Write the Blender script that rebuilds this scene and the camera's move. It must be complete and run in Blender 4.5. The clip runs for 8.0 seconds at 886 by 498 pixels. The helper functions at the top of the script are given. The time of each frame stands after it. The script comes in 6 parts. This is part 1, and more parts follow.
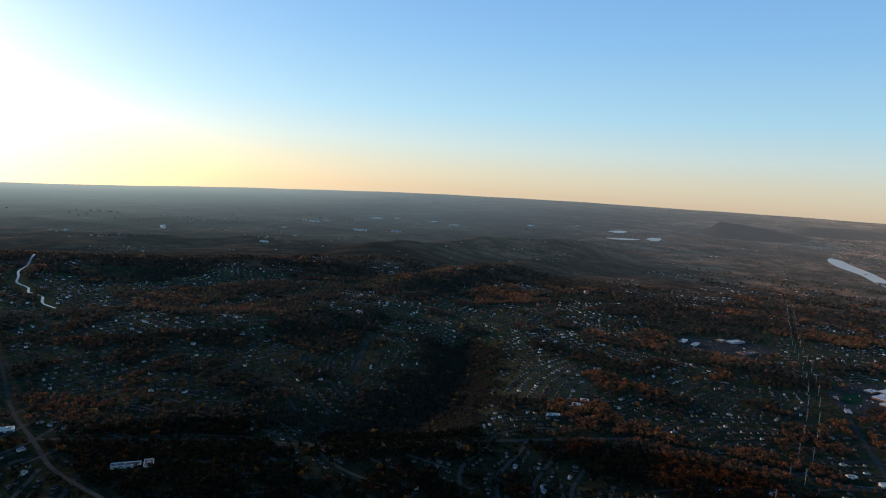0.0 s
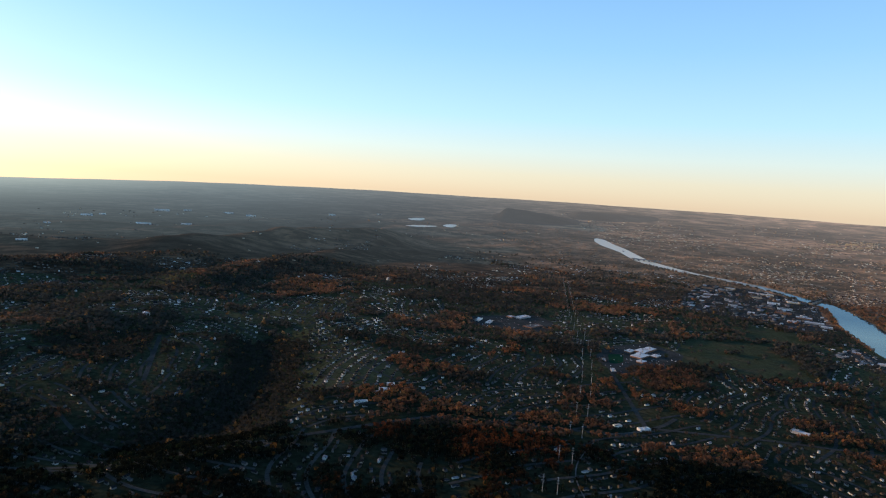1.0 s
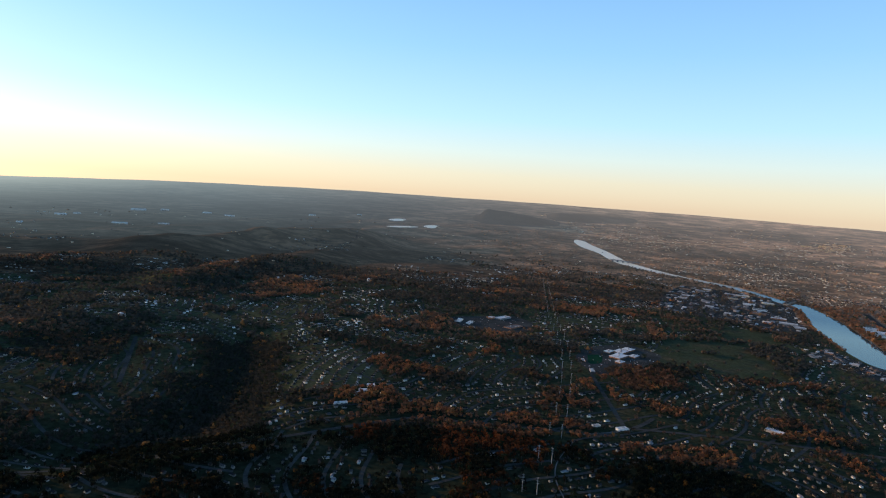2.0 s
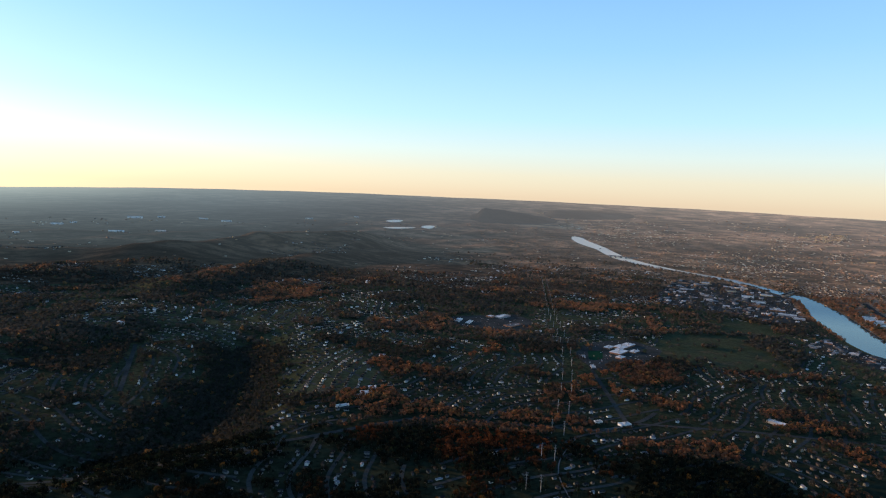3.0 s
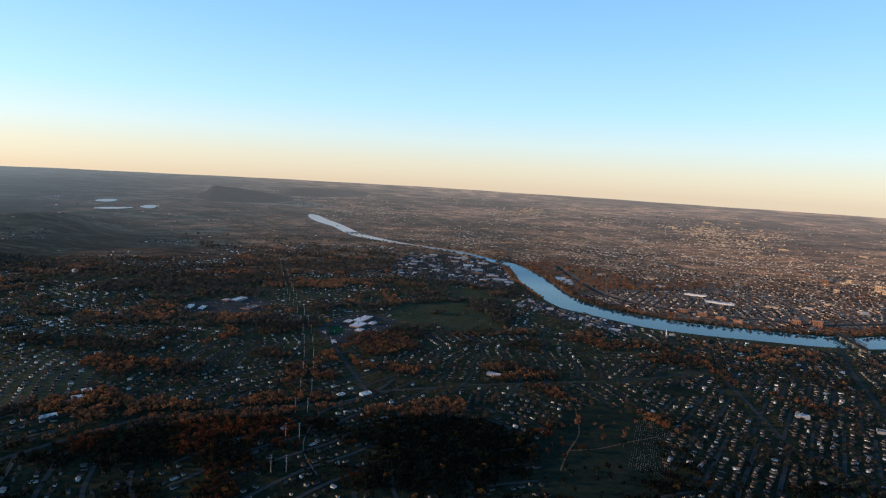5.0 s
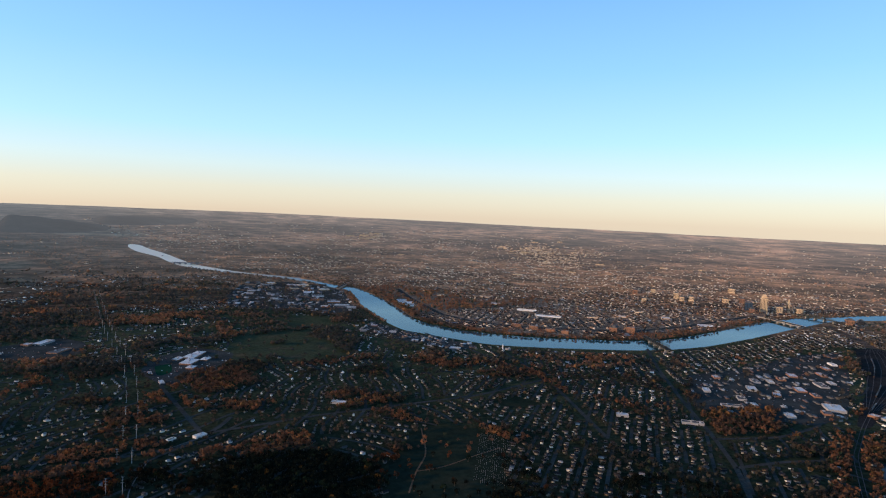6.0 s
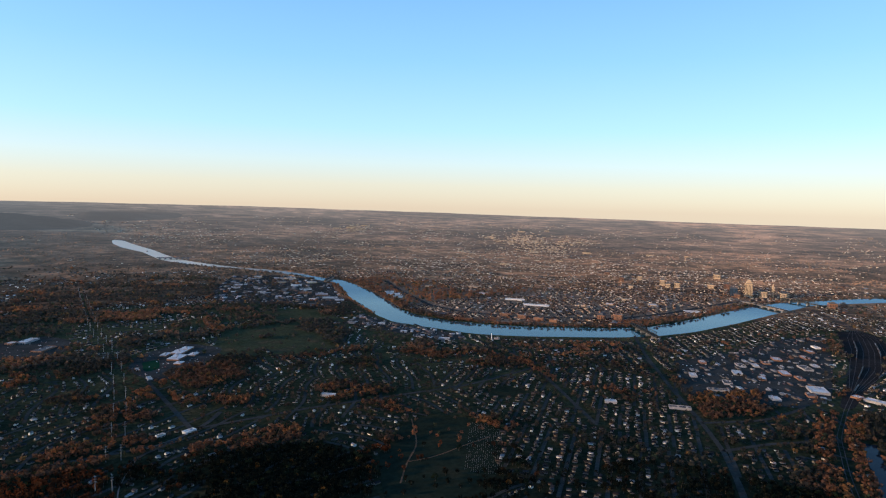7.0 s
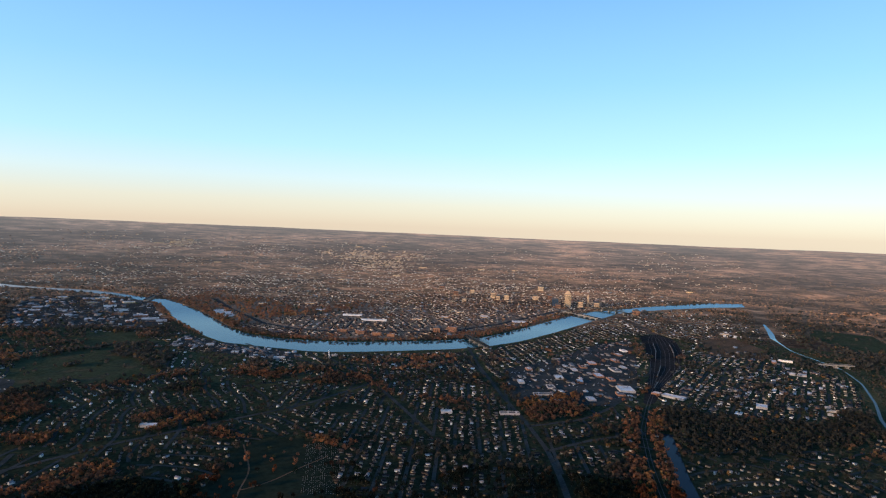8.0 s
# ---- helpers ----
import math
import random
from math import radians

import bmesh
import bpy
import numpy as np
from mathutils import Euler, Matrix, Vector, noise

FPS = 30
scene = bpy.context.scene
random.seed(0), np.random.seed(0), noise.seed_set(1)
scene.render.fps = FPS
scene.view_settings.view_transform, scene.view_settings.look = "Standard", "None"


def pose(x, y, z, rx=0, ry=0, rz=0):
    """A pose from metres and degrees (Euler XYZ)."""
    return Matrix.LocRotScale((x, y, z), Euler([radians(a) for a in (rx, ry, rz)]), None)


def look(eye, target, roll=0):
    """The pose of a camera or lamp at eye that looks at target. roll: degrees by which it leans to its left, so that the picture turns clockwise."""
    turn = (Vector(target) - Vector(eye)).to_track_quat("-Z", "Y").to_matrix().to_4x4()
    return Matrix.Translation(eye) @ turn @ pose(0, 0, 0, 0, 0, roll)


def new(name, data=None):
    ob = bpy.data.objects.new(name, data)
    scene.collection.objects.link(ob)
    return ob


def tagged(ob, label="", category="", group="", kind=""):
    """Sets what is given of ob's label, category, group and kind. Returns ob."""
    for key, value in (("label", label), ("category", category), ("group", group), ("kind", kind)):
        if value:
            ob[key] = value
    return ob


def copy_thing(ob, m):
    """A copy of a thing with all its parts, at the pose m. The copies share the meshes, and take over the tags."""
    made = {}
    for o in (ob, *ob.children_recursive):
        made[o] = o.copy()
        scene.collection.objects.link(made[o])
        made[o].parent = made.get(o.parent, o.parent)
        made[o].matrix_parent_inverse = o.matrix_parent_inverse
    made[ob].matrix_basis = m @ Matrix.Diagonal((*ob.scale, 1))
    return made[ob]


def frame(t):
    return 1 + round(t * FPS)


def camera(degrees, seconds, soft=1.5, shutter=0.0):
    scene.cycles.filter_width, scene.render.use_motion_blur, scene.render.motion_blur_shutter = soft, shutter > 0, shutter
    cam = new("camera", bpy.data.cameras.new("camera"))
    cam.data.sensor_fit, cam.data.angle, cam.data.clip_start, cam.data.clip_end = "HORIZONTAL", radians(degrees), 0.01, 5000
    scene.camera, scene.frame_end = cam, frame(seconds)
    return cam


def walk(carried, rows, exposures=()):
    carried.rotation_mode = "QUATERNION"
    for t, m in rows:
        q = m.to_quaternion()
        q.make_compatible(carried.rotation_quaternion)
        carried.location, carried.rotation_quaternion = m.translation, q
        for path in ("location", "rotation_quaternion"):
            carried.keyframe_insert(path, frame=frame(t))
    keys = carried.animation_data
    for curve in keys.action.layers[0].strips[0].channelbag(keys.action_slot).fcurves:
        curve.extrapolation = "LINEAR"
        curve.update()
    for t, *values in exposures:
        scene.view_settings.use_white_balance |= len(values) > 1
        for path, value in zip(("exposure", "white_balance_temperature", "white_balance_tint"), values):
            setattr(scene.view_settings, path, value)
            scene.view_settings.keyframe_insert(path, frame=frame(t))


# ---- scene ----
import functools

cam = camera(71.0, 8.0, soft=1.2)
EYE = Vector((0.0, 0.0, 350.0))


def aim(yaw, pitch, roll):
    """A pose at the hovering point: yaw to the left of +y, pitch up, lean to the left."""
    a, b = radians(yaw), radians(pitch)
    way = Vector((-math.sin(a) * math.cos(b), math.cos(a) * math.cos(b), math.sin(b)))
    return look(EYE, EYE + way, roll)


HEADINGS = [
    (0.0, 0.0, -5.51, 4.13), (0.2, -5.3, -5.45, 4.4), (0.5, -11.47, -5.03, 5.14), (0.7, -17.0, -5.4, 4.5), (0.8, -18.5, -5.4, 3.95),
    (1.0, -18.18, -5.25, 3.86), (1.5, -17.59, -5.17, 3.89), (2.0, -19.96, -5.05, 4.19), (2.2, -20.6, -5.04, 3.7), (3.3, -20.01, -5.03, 2.6),
    (3.5, -20.15, -5.3, 3.75), (4.0, -30.56, -4.76, 4.79), (4.2, -35.2, -4.7, 3.9), (4.3, -35.8, -3.6, 4.15), (4.4, -35.6, -1.4, 4.85),
    (4.5, -34.97, -0.11, 5.67), (4.6, -35.2, 0.1, 5.8), (4.7, -36.0, -1.83, 4.4), (4.8, -38.6, -4.4, 3.1), (4.9, -41.0, -5.4, 3.0), (5.0, -44.19, -5.86, 3.07),
    (5.2, -49.13, -6.06, 3.23), (6.3, -59.84, -2.7, 2.33), (6.5, -59.74, -3.37, 3.03), (7.0, -59.92, -3.77, 1.35), (7.2, -63.3, -3.8, 1.3),
    (7.4, -70.5, -3.85, 1.25), (7.5, -72.57, -3.88, 1.21), (7.7, -75.1, -3.8, 1.5), (7.9, -75.0, -2.85, 1.8), (8.0, -74.78, -1.95, 1.91),
]
walk(cam, [(t, aim(yaw, pitch, roll)) for t, yaw, pitch, roll in HEADINGS],
     exposures=[(0.0, -0.46, 6500, 10), (0.5, -0.12, 6650, 10), (1.0, -0.06, 6750, 10), (4.0, 0.0, 6750, 10), (5.0, -0.08, 6450, 10), (6.5, -0.05, 6300, 10), (8.0, -0.02, 6300, 10)])

# ---------------------------------------------------------------- light
SUN_AZ, SUN_EL = 47.0, 9.0          # degrees to the left of +y, degrees up
world = bpy.data.worlds.new("sky")
scene.world = world
world.use_nodes = True
wn = world.node_tree
sky = wn.nodes.new("ShaderNodeTexSky")
sky.sky_type = "NISHITA"
sky.sun_disc = False
sky.sun_elevation, sky.sun_rotation = radians(SUN_EL), radians(-SUN_AZ)
sky.altitude, sky.air_density, sky.dust_density, sky.ozone_density = 400, 0.8, 0.7, 2.0
wn.links.new(sky.outputs[0], wn.nodes["Background"].inputs[0])
wn.nodes["Background"].inputs[1].default_value = 0.075
# clear winter evening: a peach band round the horizon under pale cyan and blue, added to the glow round the sun
way_ = wn.nodes.new("ShaderNodeTexCoord")
split = wn.nodes.new("ShaderNodeSeparateXYZ")
band = wn.nodes.new("ShaderNodeValToRGB")
evening = wn.nodes.new("ShaderNodeBackground")
both = wn.nodes.new("ShaderNodeAddShader")
stops = band.color_ramp.elements
SKY_BANDS = [(0.0, (0.67, 0.52, 0.39)), (2.0, (0.69, 0.61, 0.48)), (4.0, (0.62, 0.71, 0.69)), (7.0, (0.43, 0.71, 0.86)), (13.0, (0.28, 0.58, 0.92)),
             (20.0, (0.195, 0.45, 0.88)), (28.0, (0.14, 0.35, 0.74)), (40.0, (0.06, 0.19, 0.42)), (90.0, (0.022, 0.075, 0.18))]
while len(stops) < len(SKY_BANDS):
    stops.new(0.5)
for e, (deg, col) in zip(stops, SKY_BANDS):
    e.position, e.color = math.sin(radians(deg)), (*col, 1)
wn.links.new(way_.outputs["Generated"], split.inputs[0])
wn.links.new(split.outputs["Z"], band.inputs[0])
wn.links.new(band.outputs[0], evening.inputs[0])
evening.inputs[1].default_value = 1.0
wn.links.new(wn.nodes["Background"].outputs[0], both.inputs[0])
wn.links.new(evening.outputs[0], both.inputs[1])
wn.links.new(both.outputs[0], wn.nodes["World Output"].inputs[0])

sun = new("sun", bpy.data.lights.new("sun", "SUN"))
sun.data.energy, sun.data.angle, sun.data.color = 5.0, radians(0.6), (1.0, 0.63, 0.36)
sa, sb = radians(SUN_AZ), radians(SUN_EL)
sun.matrix_world = look((0, 0, 900), (math.sin(sa) * math.cos(sb), -math.cos(sa) * math.cos(sb), 900 - math.sin(sb)))


# ---------------------------------------------------------------- materials
def node_mat(name, rough=0.9, spec=0.2, metal=0.0):
    m = bpy.data.materials.new(name)
    m.use_nodes = True
    b = m.node_tree.nodes["Principled BSDF"]
    b.inputs["Roughness"].default_value = rough
    b.inputs["Metallic"].default_value = metal
    b.inputs["Specular IOR Level"].default_value = spec
    return m, m.node_tree, b


def ramp_node(nt, stops, constant=False):
    r = nt.nodes.new("ShaderNodeValToRGB")
    if constant:
        r.color_ramp.interpolation = "CONSTANT"
    e = r.color_ramp.elements
    while len(e) < len(stops):
        e.new(0.5)
    for k, (p, c) in zip(e, stops):
        k.position, k.color = p, (*c, 1)
    return r


def noise_node(nt, size, detail=4.0, rough=0.6):
    """Noise in world metres, whose blotches are about size metres across."""
    g = nt.nodes.new("ShaderNodeNewGeometry")
    n = nt.nodes.new("ShaderNodeTexNoise")
    n.inputs["Scale"].default_value = 1.0 / size
    n.inputs["Detail"].default_value = detail
    n.inputs["Roughness"].default_value = rough
    nt.links.new(g.outputs["Position"], n.inputs["Vector"])
    return n


def mixed(nt, a, b, kind="MULTIPLY", fac=1.0):
    m = nt.nodes.new("ShaderNodeMix")
    m.data_type, m.blend_type = "RGBA", kind
    if isinstance(fac, float):
        m.inputs["Factor"].default_value = fac
    else:
        nt.links.new(fac, m.inputs["Factor"])
    nt.links.new(a, m.inputs["A"])
    nt.links.new(b, m.inputs["B"])
    return m.outputs["Result"]


def surface(name, stops, source="noise", size=30.0, grain=2.0, grain_amount=0.35, rough=0.9, spec=0.2, metal=0.0,
            bump=0.0, constant=False, through_light=0.0):
    """A weathered surface. source: 'noise' blotches, 'tone' (a value stored with each piece), or 'object' (a value for each object)."""
    m, nt, b = node_mat(name, rough, spec, metal)
    r = ramp_node(nt, stops, constant)
    if source == "tone":
        a = nt.nodes.new("ShaderNodeAttribute")
        a.attribute_name = "tone"
        nt.links.new(a.outputs["Fac"], r.inputs[0])
    elif source == "object":
        a = nt.nodes.new("ShaderNodeObjectInfo")
        nt.links.new(a.outputs["Random"], r.inputs[0])
    else:
        nt.links.new(noise_node(nt, size).outputs["Fac"], r.inputs[0])
    lo, hi = 1 - grain_amount, 1 + grain_amount
    g = noise_node(nt, grain, 3.0)
    gr = ramp_node(nt, [(0.3, (lo, lo, lo)), (0.7, (hi, hi, hi))])
    nt.links.new(g.outputs["Fac"], gr.inputs[0])
    nt.links.new(mixed(nt, r.outputs[0], gr.outputs[0]), b.inputs["Base Color"])
    if through_light:
        thin = nt.nodes.new("ShaderNodeBsdfTranslucent")
        nt.links.new(b.inputs["Base Color"].links[0].from_socket, thin.inputs["Color"])
        mix = nt.nodes.new("ShaderNodeMixShader")
        mix.inputs[0].default_value = through_light
        nt.links.new(b.outputs[0], mix.inputs[1])
        nt.links.new(thin.outputs[0], mix.inputs[2])
        nt.links.new(mix.outputs[0], nt.nodes["Material Output"].inputs["Surface"])
    if bump:
        bm_ = nt.nodes.new("ShaderNodeBump")
        bm_.inputs["Strength"].default_value = bump
        bm_.inputs["Distance"].default_value = grain * 0.3
        nt.links.new(g.outputs["Fac"], bm_.inputs["Height"])
        nt.links.new(bm_.outputs[0], b.inputs["Normal"])
    return m


M = {}
M["ground"] = surface("leaf_litter_and_grass", [(0.32, (0.013, 0.017, 0.011)), (0.48, (0.018, 0.023, 0.014)), (0.60, (0.026, 0.028, 0.016)),
                                                (0.75, (0.044, 0.035, 0.021))], size=90, grain=9, grain_amount=0.5, bump=0.6, rough=1.0, spec=0.0)
def haze_by_distance(m, near=800.0, far=1700.0, much=2.5):
    """Haze put into the base colour: ground pales with distance past the near woods."""
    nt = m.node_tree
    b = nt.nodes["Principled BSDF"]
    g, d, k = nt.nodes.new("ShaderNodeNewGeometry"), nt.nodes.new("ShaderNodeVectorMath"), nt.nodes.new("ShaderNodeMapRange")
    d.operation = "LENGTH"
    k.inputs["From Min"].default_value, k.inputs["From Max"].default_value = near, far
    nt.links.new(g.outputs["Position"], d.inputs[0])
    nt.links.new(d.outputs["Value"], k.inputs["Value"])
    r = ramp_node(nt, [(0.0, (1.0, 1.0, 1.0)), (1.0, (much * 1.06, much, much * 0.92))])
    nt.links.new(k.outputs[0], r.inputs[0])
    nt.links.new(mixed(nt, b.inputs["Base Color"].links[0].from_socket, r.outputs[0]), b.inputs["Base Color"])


haze_by_distance(M["ground"])
M["pasture"] = surface("autumn_pasture", [(0.35, (0.034, 0.046, 0.026)), (0.50, (0.052, 0.060, 0.034)), (0.58, (0.044, 0.050, 0.030)), (0.7, (0.088, 0.070, 0.042))],
                       size=70, grain=8, grain_amount=0.3, rough=1.0, spec=0.0)
M["meadow"] = surface("mown_grass", [(0.35, (0.014, 0.021, 0.015)), (0.55, (0.019, 0.027, 0.018)), (0.7, (0.029, 0.031, 0.020))],
                      size=60, grain=8, grain_amount=0.25, rough=1.0, spec=0.0)
M["drygrass"] = surface("dry_grass", [(0.35, (0.100, 0.066, 0.042)), (0.6, (0.145, 0.090, 0.056)), (0.75, (0.105, 0.078, 0.050))],
                        size=70, grain=9, grain_amount=0.3, rough=1.0, spec=0.0)
M["brush"] = surface("brown_brush", [(0.35, (0.135, 0.100, 0.072)), (0.55, (0.215, 0.165, 0.120)), (0.75, (0.165, 0.125, 0.090))],
                      size=45, grain=8, grain_amount=0.4, rough=1.0, spec=0.0)
M["turf"] = surface("green_turf", [(0.3, (0.010, 0.040, 0.022)), (0.7, (0.014, 0.052, 0.028))], size=20, grain=3, grain_amount=0.15, rough=1.0, spec=0.0)
M["asphalt"] = surface("asphalt", [(0.3, (0.032, 0.036, 0.034)), (0.7, (0.062, 0.064, 0.060))], size=40, grain=4, grain_amount=0.25, rough=1.0, spec=0.0)
M["ballast"] = surface("rail_ballast", [(0.3, (0.020, 0.020, 0.020)), (0.7, (0.034, 0.032, 0.031))], size=50, grain=3, grain_amount=0.35, rough=1.0, spec=0.0)
M["rail"] = surface("rail_steel", [(0.3, (0.07, 0.066, 0.064)), (0.7, (0.11, 0.10, 0.096))], size=30, rough=1.0, spec=0.0)
M["concrete"] = surface("concrete", [(0.3, (0.19, 0.185, 0.175)), (0.7, (0.29, 0.275, 0.255))], size=15, grain=2, grain_amount=0.15)
M["urban_ground"] = surface("worn_urban_ground", [(0.3, (0.12, 0.090, 0.066)), (0.5, (0.22, 0.155, 0.108)), (0.7, (0.32, 0.235, 0.165))], size=28, grain=7, grain_amount=0.4, rough=1.0, spec=0.0)
M["pale_lane"] = surface("worn_concrete_lane", [(0.3, (0.08, 0.08, 0.078)), (0.7, (0.13, 0.128, 0.122))], size=20, grain=3, grain_amount=0.2)
M["white_roof"] = surface("white_membrane_roof", [(0.3, (0.42, 0.43, 0.43)), (0.55, (0.62, 0.62, 0.61)), (0.75, (0.48, 0.48, 0.46))],
                          size=22, grain=3, grain_amount=0.12, rough=0.6)
M["grey_roof"] = surface("gravel_roof", [(0.3, (0.07, 0.073, 0.076)), (0.7, (0.14, 0.14, 0.14))], size=18, grain=2, grain_amount=0.2)
M["flat_roof_mix"] = surface("flat_roofs", [(0.0, (0.05, 0.05, 0.052)), (0.34, (0.11, 0.11, 0.112)), (0.60, (0.22, 0.22, 0.22)), (0.80, (0.50, 0.50, 0.49))],
                             source="tone", constant=True, grain=5, grain_amount=0.2)
M["bld_wall"] = surface("rendered_wall", [(0.0, (0.13, 0.12, 0.105)), (0.3, (0.13, 0.08, 0.058)), (0.55, (0.20, 0.19, 0.17)), (0.8, (0.13, 0.12, 0.11))],
                        source="tone", constant=True, grain=4, grain_amount=0.2)
M["tan_wall"] = surface("tan_masonry", [(0.3, (0.58, 0.41, 0.24)), (0.7, (0.68, 0.51, 0.32))], size=12, grain=2, grain_amount=0.12)
M["brick_wall"] = surface("red_brick", [(0.3, (0.20, 0.105, 0.065)), (0.7, (0.29, 0.16, 0.10))], size=10, grain=1.5, grain_amount=0.2)
M["white_wall"] = surface("white_panel", [(0.3, (0.62, 0.60, 0.56)), (0.7, (0.76, 0.74, 0.70))], size=14, grain=3, grain_amount=0.1)
M["grey_wall"] = surface("grey_panel", [(0.3, (0.24, 0.24, 0.24)), (0.7, (0.36, 0.35, 0.34))], size=14, grain=3, grain_amount=0.15)
M["dark_glass"] = surface("window_glass", [(0.3, (0.02, 0.025, 0.03)), (0.7, (0.035, 0.04, 0.05))], size=6, rough=0.12, spec=0.6)
M["blue_glass"] = surface("blue_tinted_glass", [(0.3, (0.03, 0.06, 0.10)), (0.7, (0.05, 0.09, 0.14))], size=8, rough=0.15, spec=0.6)
M["steel"] = surface("weathered_steel", [(0.3, (0.035, 0.042, 0.040)), (0.7, (0.065, 0.070, 0.066))], size=6, rough=0.6, metal=0.3)
M["galvanised"] = surface("galvanised_steel", [(0.3, (0.26, 0.26, 0.26)), (0.7, (0.38, 0.38, 0.37))], size=3, rough=0.5, metal=0.3)
HOUSE_WALLS = [(0.0, (0.12, 0.115, 0.10)), (0.24, (0.24, 0.23, 0.20)), (0.40, (0.085, 0.068, 0.05)), (0.58, (0.16, 0.155, 0.14)),
               (0.72, (0.095, 0.098, 0.09)), (0.90, (0.58, 0.56, 0.49))]
HOUSE_ROOFS = [(0.0, (0.022, 0.022, 0.024)), (0.26, (0.038, 0.038, 0.040)), (0.5, (0.034, 0.027, 0.023)), (0.66, (0.060, 0.060, 0.062)),
               (0.80, (0.042, 0.032, 0.026)), (0.92, (0.22, 0.22, 0.23))]
# brighter copies of HOUSE_WALLS for farther houses, standing in for sunlight
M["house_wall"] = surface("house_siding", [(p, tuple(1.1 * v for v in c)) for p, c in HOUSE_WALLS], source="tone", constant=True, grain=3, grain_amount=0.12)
M["lit_siding"] = surface("lit_house_siding", [(p, tuple(min(0.8, 1.6 * v) for v in c)) for p, c in HOUSE_WALLS], source="tone", constant=True, grain=3, grain_amount=0.12)
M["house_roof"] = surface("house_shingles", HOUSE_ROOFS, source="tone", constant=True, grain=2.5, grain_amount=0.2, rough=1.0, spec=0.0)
# far and city walls: warm low sunlight painted into the base colours
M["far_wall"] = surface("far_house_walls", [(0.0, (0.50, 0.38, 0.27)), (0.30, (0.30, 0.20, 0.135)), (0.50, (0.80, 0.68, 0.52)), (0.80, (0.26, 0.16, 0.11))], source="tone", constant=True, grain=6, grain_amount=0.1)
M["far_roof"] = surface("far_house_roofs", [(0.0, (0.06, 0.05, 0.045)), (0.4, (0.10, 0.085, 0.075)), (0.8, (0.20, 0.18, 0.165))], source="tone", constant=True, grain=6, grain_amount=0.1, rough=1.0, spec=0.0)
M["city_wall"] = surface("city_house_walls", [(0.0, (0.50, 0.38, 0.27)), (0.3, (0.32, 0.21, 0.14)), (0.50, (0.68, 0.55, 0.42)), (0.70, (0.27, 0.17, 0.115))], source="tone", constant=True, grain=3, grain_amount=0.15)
M["siding"] = surface("single_house_siding", HOUSE_WALLS, source="object", constant=True, grain=2, grain_amount=0.12)
M["shingle"] = surface("single_house_shingles", HOUSE_ROOFS, source="object", constant=True, grain=1.5, grain_amount=0.22, rough=1.0, spec=0.0)
M["chimney_brick"] = surface("chimney_brick", [(0.3, (0.22, 0.10, 0.07)), (0.7, (0.30, 0.15, 0.11))], size=2, grain=0.5)
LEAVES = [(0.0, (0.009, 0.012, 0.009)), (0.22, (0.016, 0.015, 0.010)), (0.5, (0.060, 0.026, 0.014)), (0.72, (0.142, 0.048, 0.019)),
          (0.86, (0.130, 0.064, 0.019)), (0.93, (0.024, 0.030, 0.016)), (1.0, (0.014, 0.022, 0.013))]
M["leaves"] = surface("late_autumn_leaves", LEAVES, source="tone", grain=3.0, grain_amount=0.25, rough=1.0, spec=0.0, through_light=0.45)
# brighter copy of LEAVES for distant trees: low sun and haze painted in
LIT_LEAVES = [(0.0, (0.066, 0.064, 0.054)), (0.22, (0.096, 0.076, 0.058)), (0.5, (0.168, 0.098, 0.064)), (0.72, (0.280, 0.130, 0.070)),
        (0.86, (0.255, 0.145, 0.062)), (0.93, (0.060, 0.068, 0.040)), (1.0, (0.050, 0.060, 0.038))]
M["lit_woods"] = surface("lit_autumn_woods", LIT_LEAVES, source="tone", grain=8.0, grain_amount=0.3, rough=1.0, spec=0.0, through_light=0.4)
# halfway to that brightened copy, for trees at middle distance
M["half_lit_leaves"] = surface("half_lit_autumn_leaves", [(p, tuple(0.45 * u + 0.55 * v for u, v in zip(c, d))) for (p, c), (_, d) in zip(LEAVES, LIT_LEAVES)],
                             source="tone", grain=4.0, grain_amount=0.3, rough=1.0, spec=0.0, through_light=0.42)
M["leaves_single"] = surface("late_autumn_leaves_single", LEAVES, source="object", grain=2.0, grain_amount=0.45, rough=1.0, spec=0.0, through_light=0.45)
M["bark"] = surface("grey_bark", [(0.3, (0.07, 0.055, 0.045)), (0.7, (0.13, 0.105, 0.085))], size=1.5, grain=0.5)
M["wagon"] = surface("painted_wagons", [(0.0, (0.20, 0.20, 0.20)), (0.15, (0.08, 0.05, 0.04)), (0.5, (0.04, 0.04, 0.043)), (0.9, (0.32, 0.31, 0.30))],
                     source="object", constant=True, grain=2, grain_amount=0.2)
M["carpaint"] = surface("car_paint", [(0.0, (0.30, 0.30, 0.30)), (0.3, (0.05, 0.05, 0.06)), (0.62, (0.55, 0.55, 0.55)), (0.8, (0.16, 0.05, 0.04))],
                        source="tone", constant=True, rough=0.3, spec=0.5, grain=2, grain_amount=0.1)


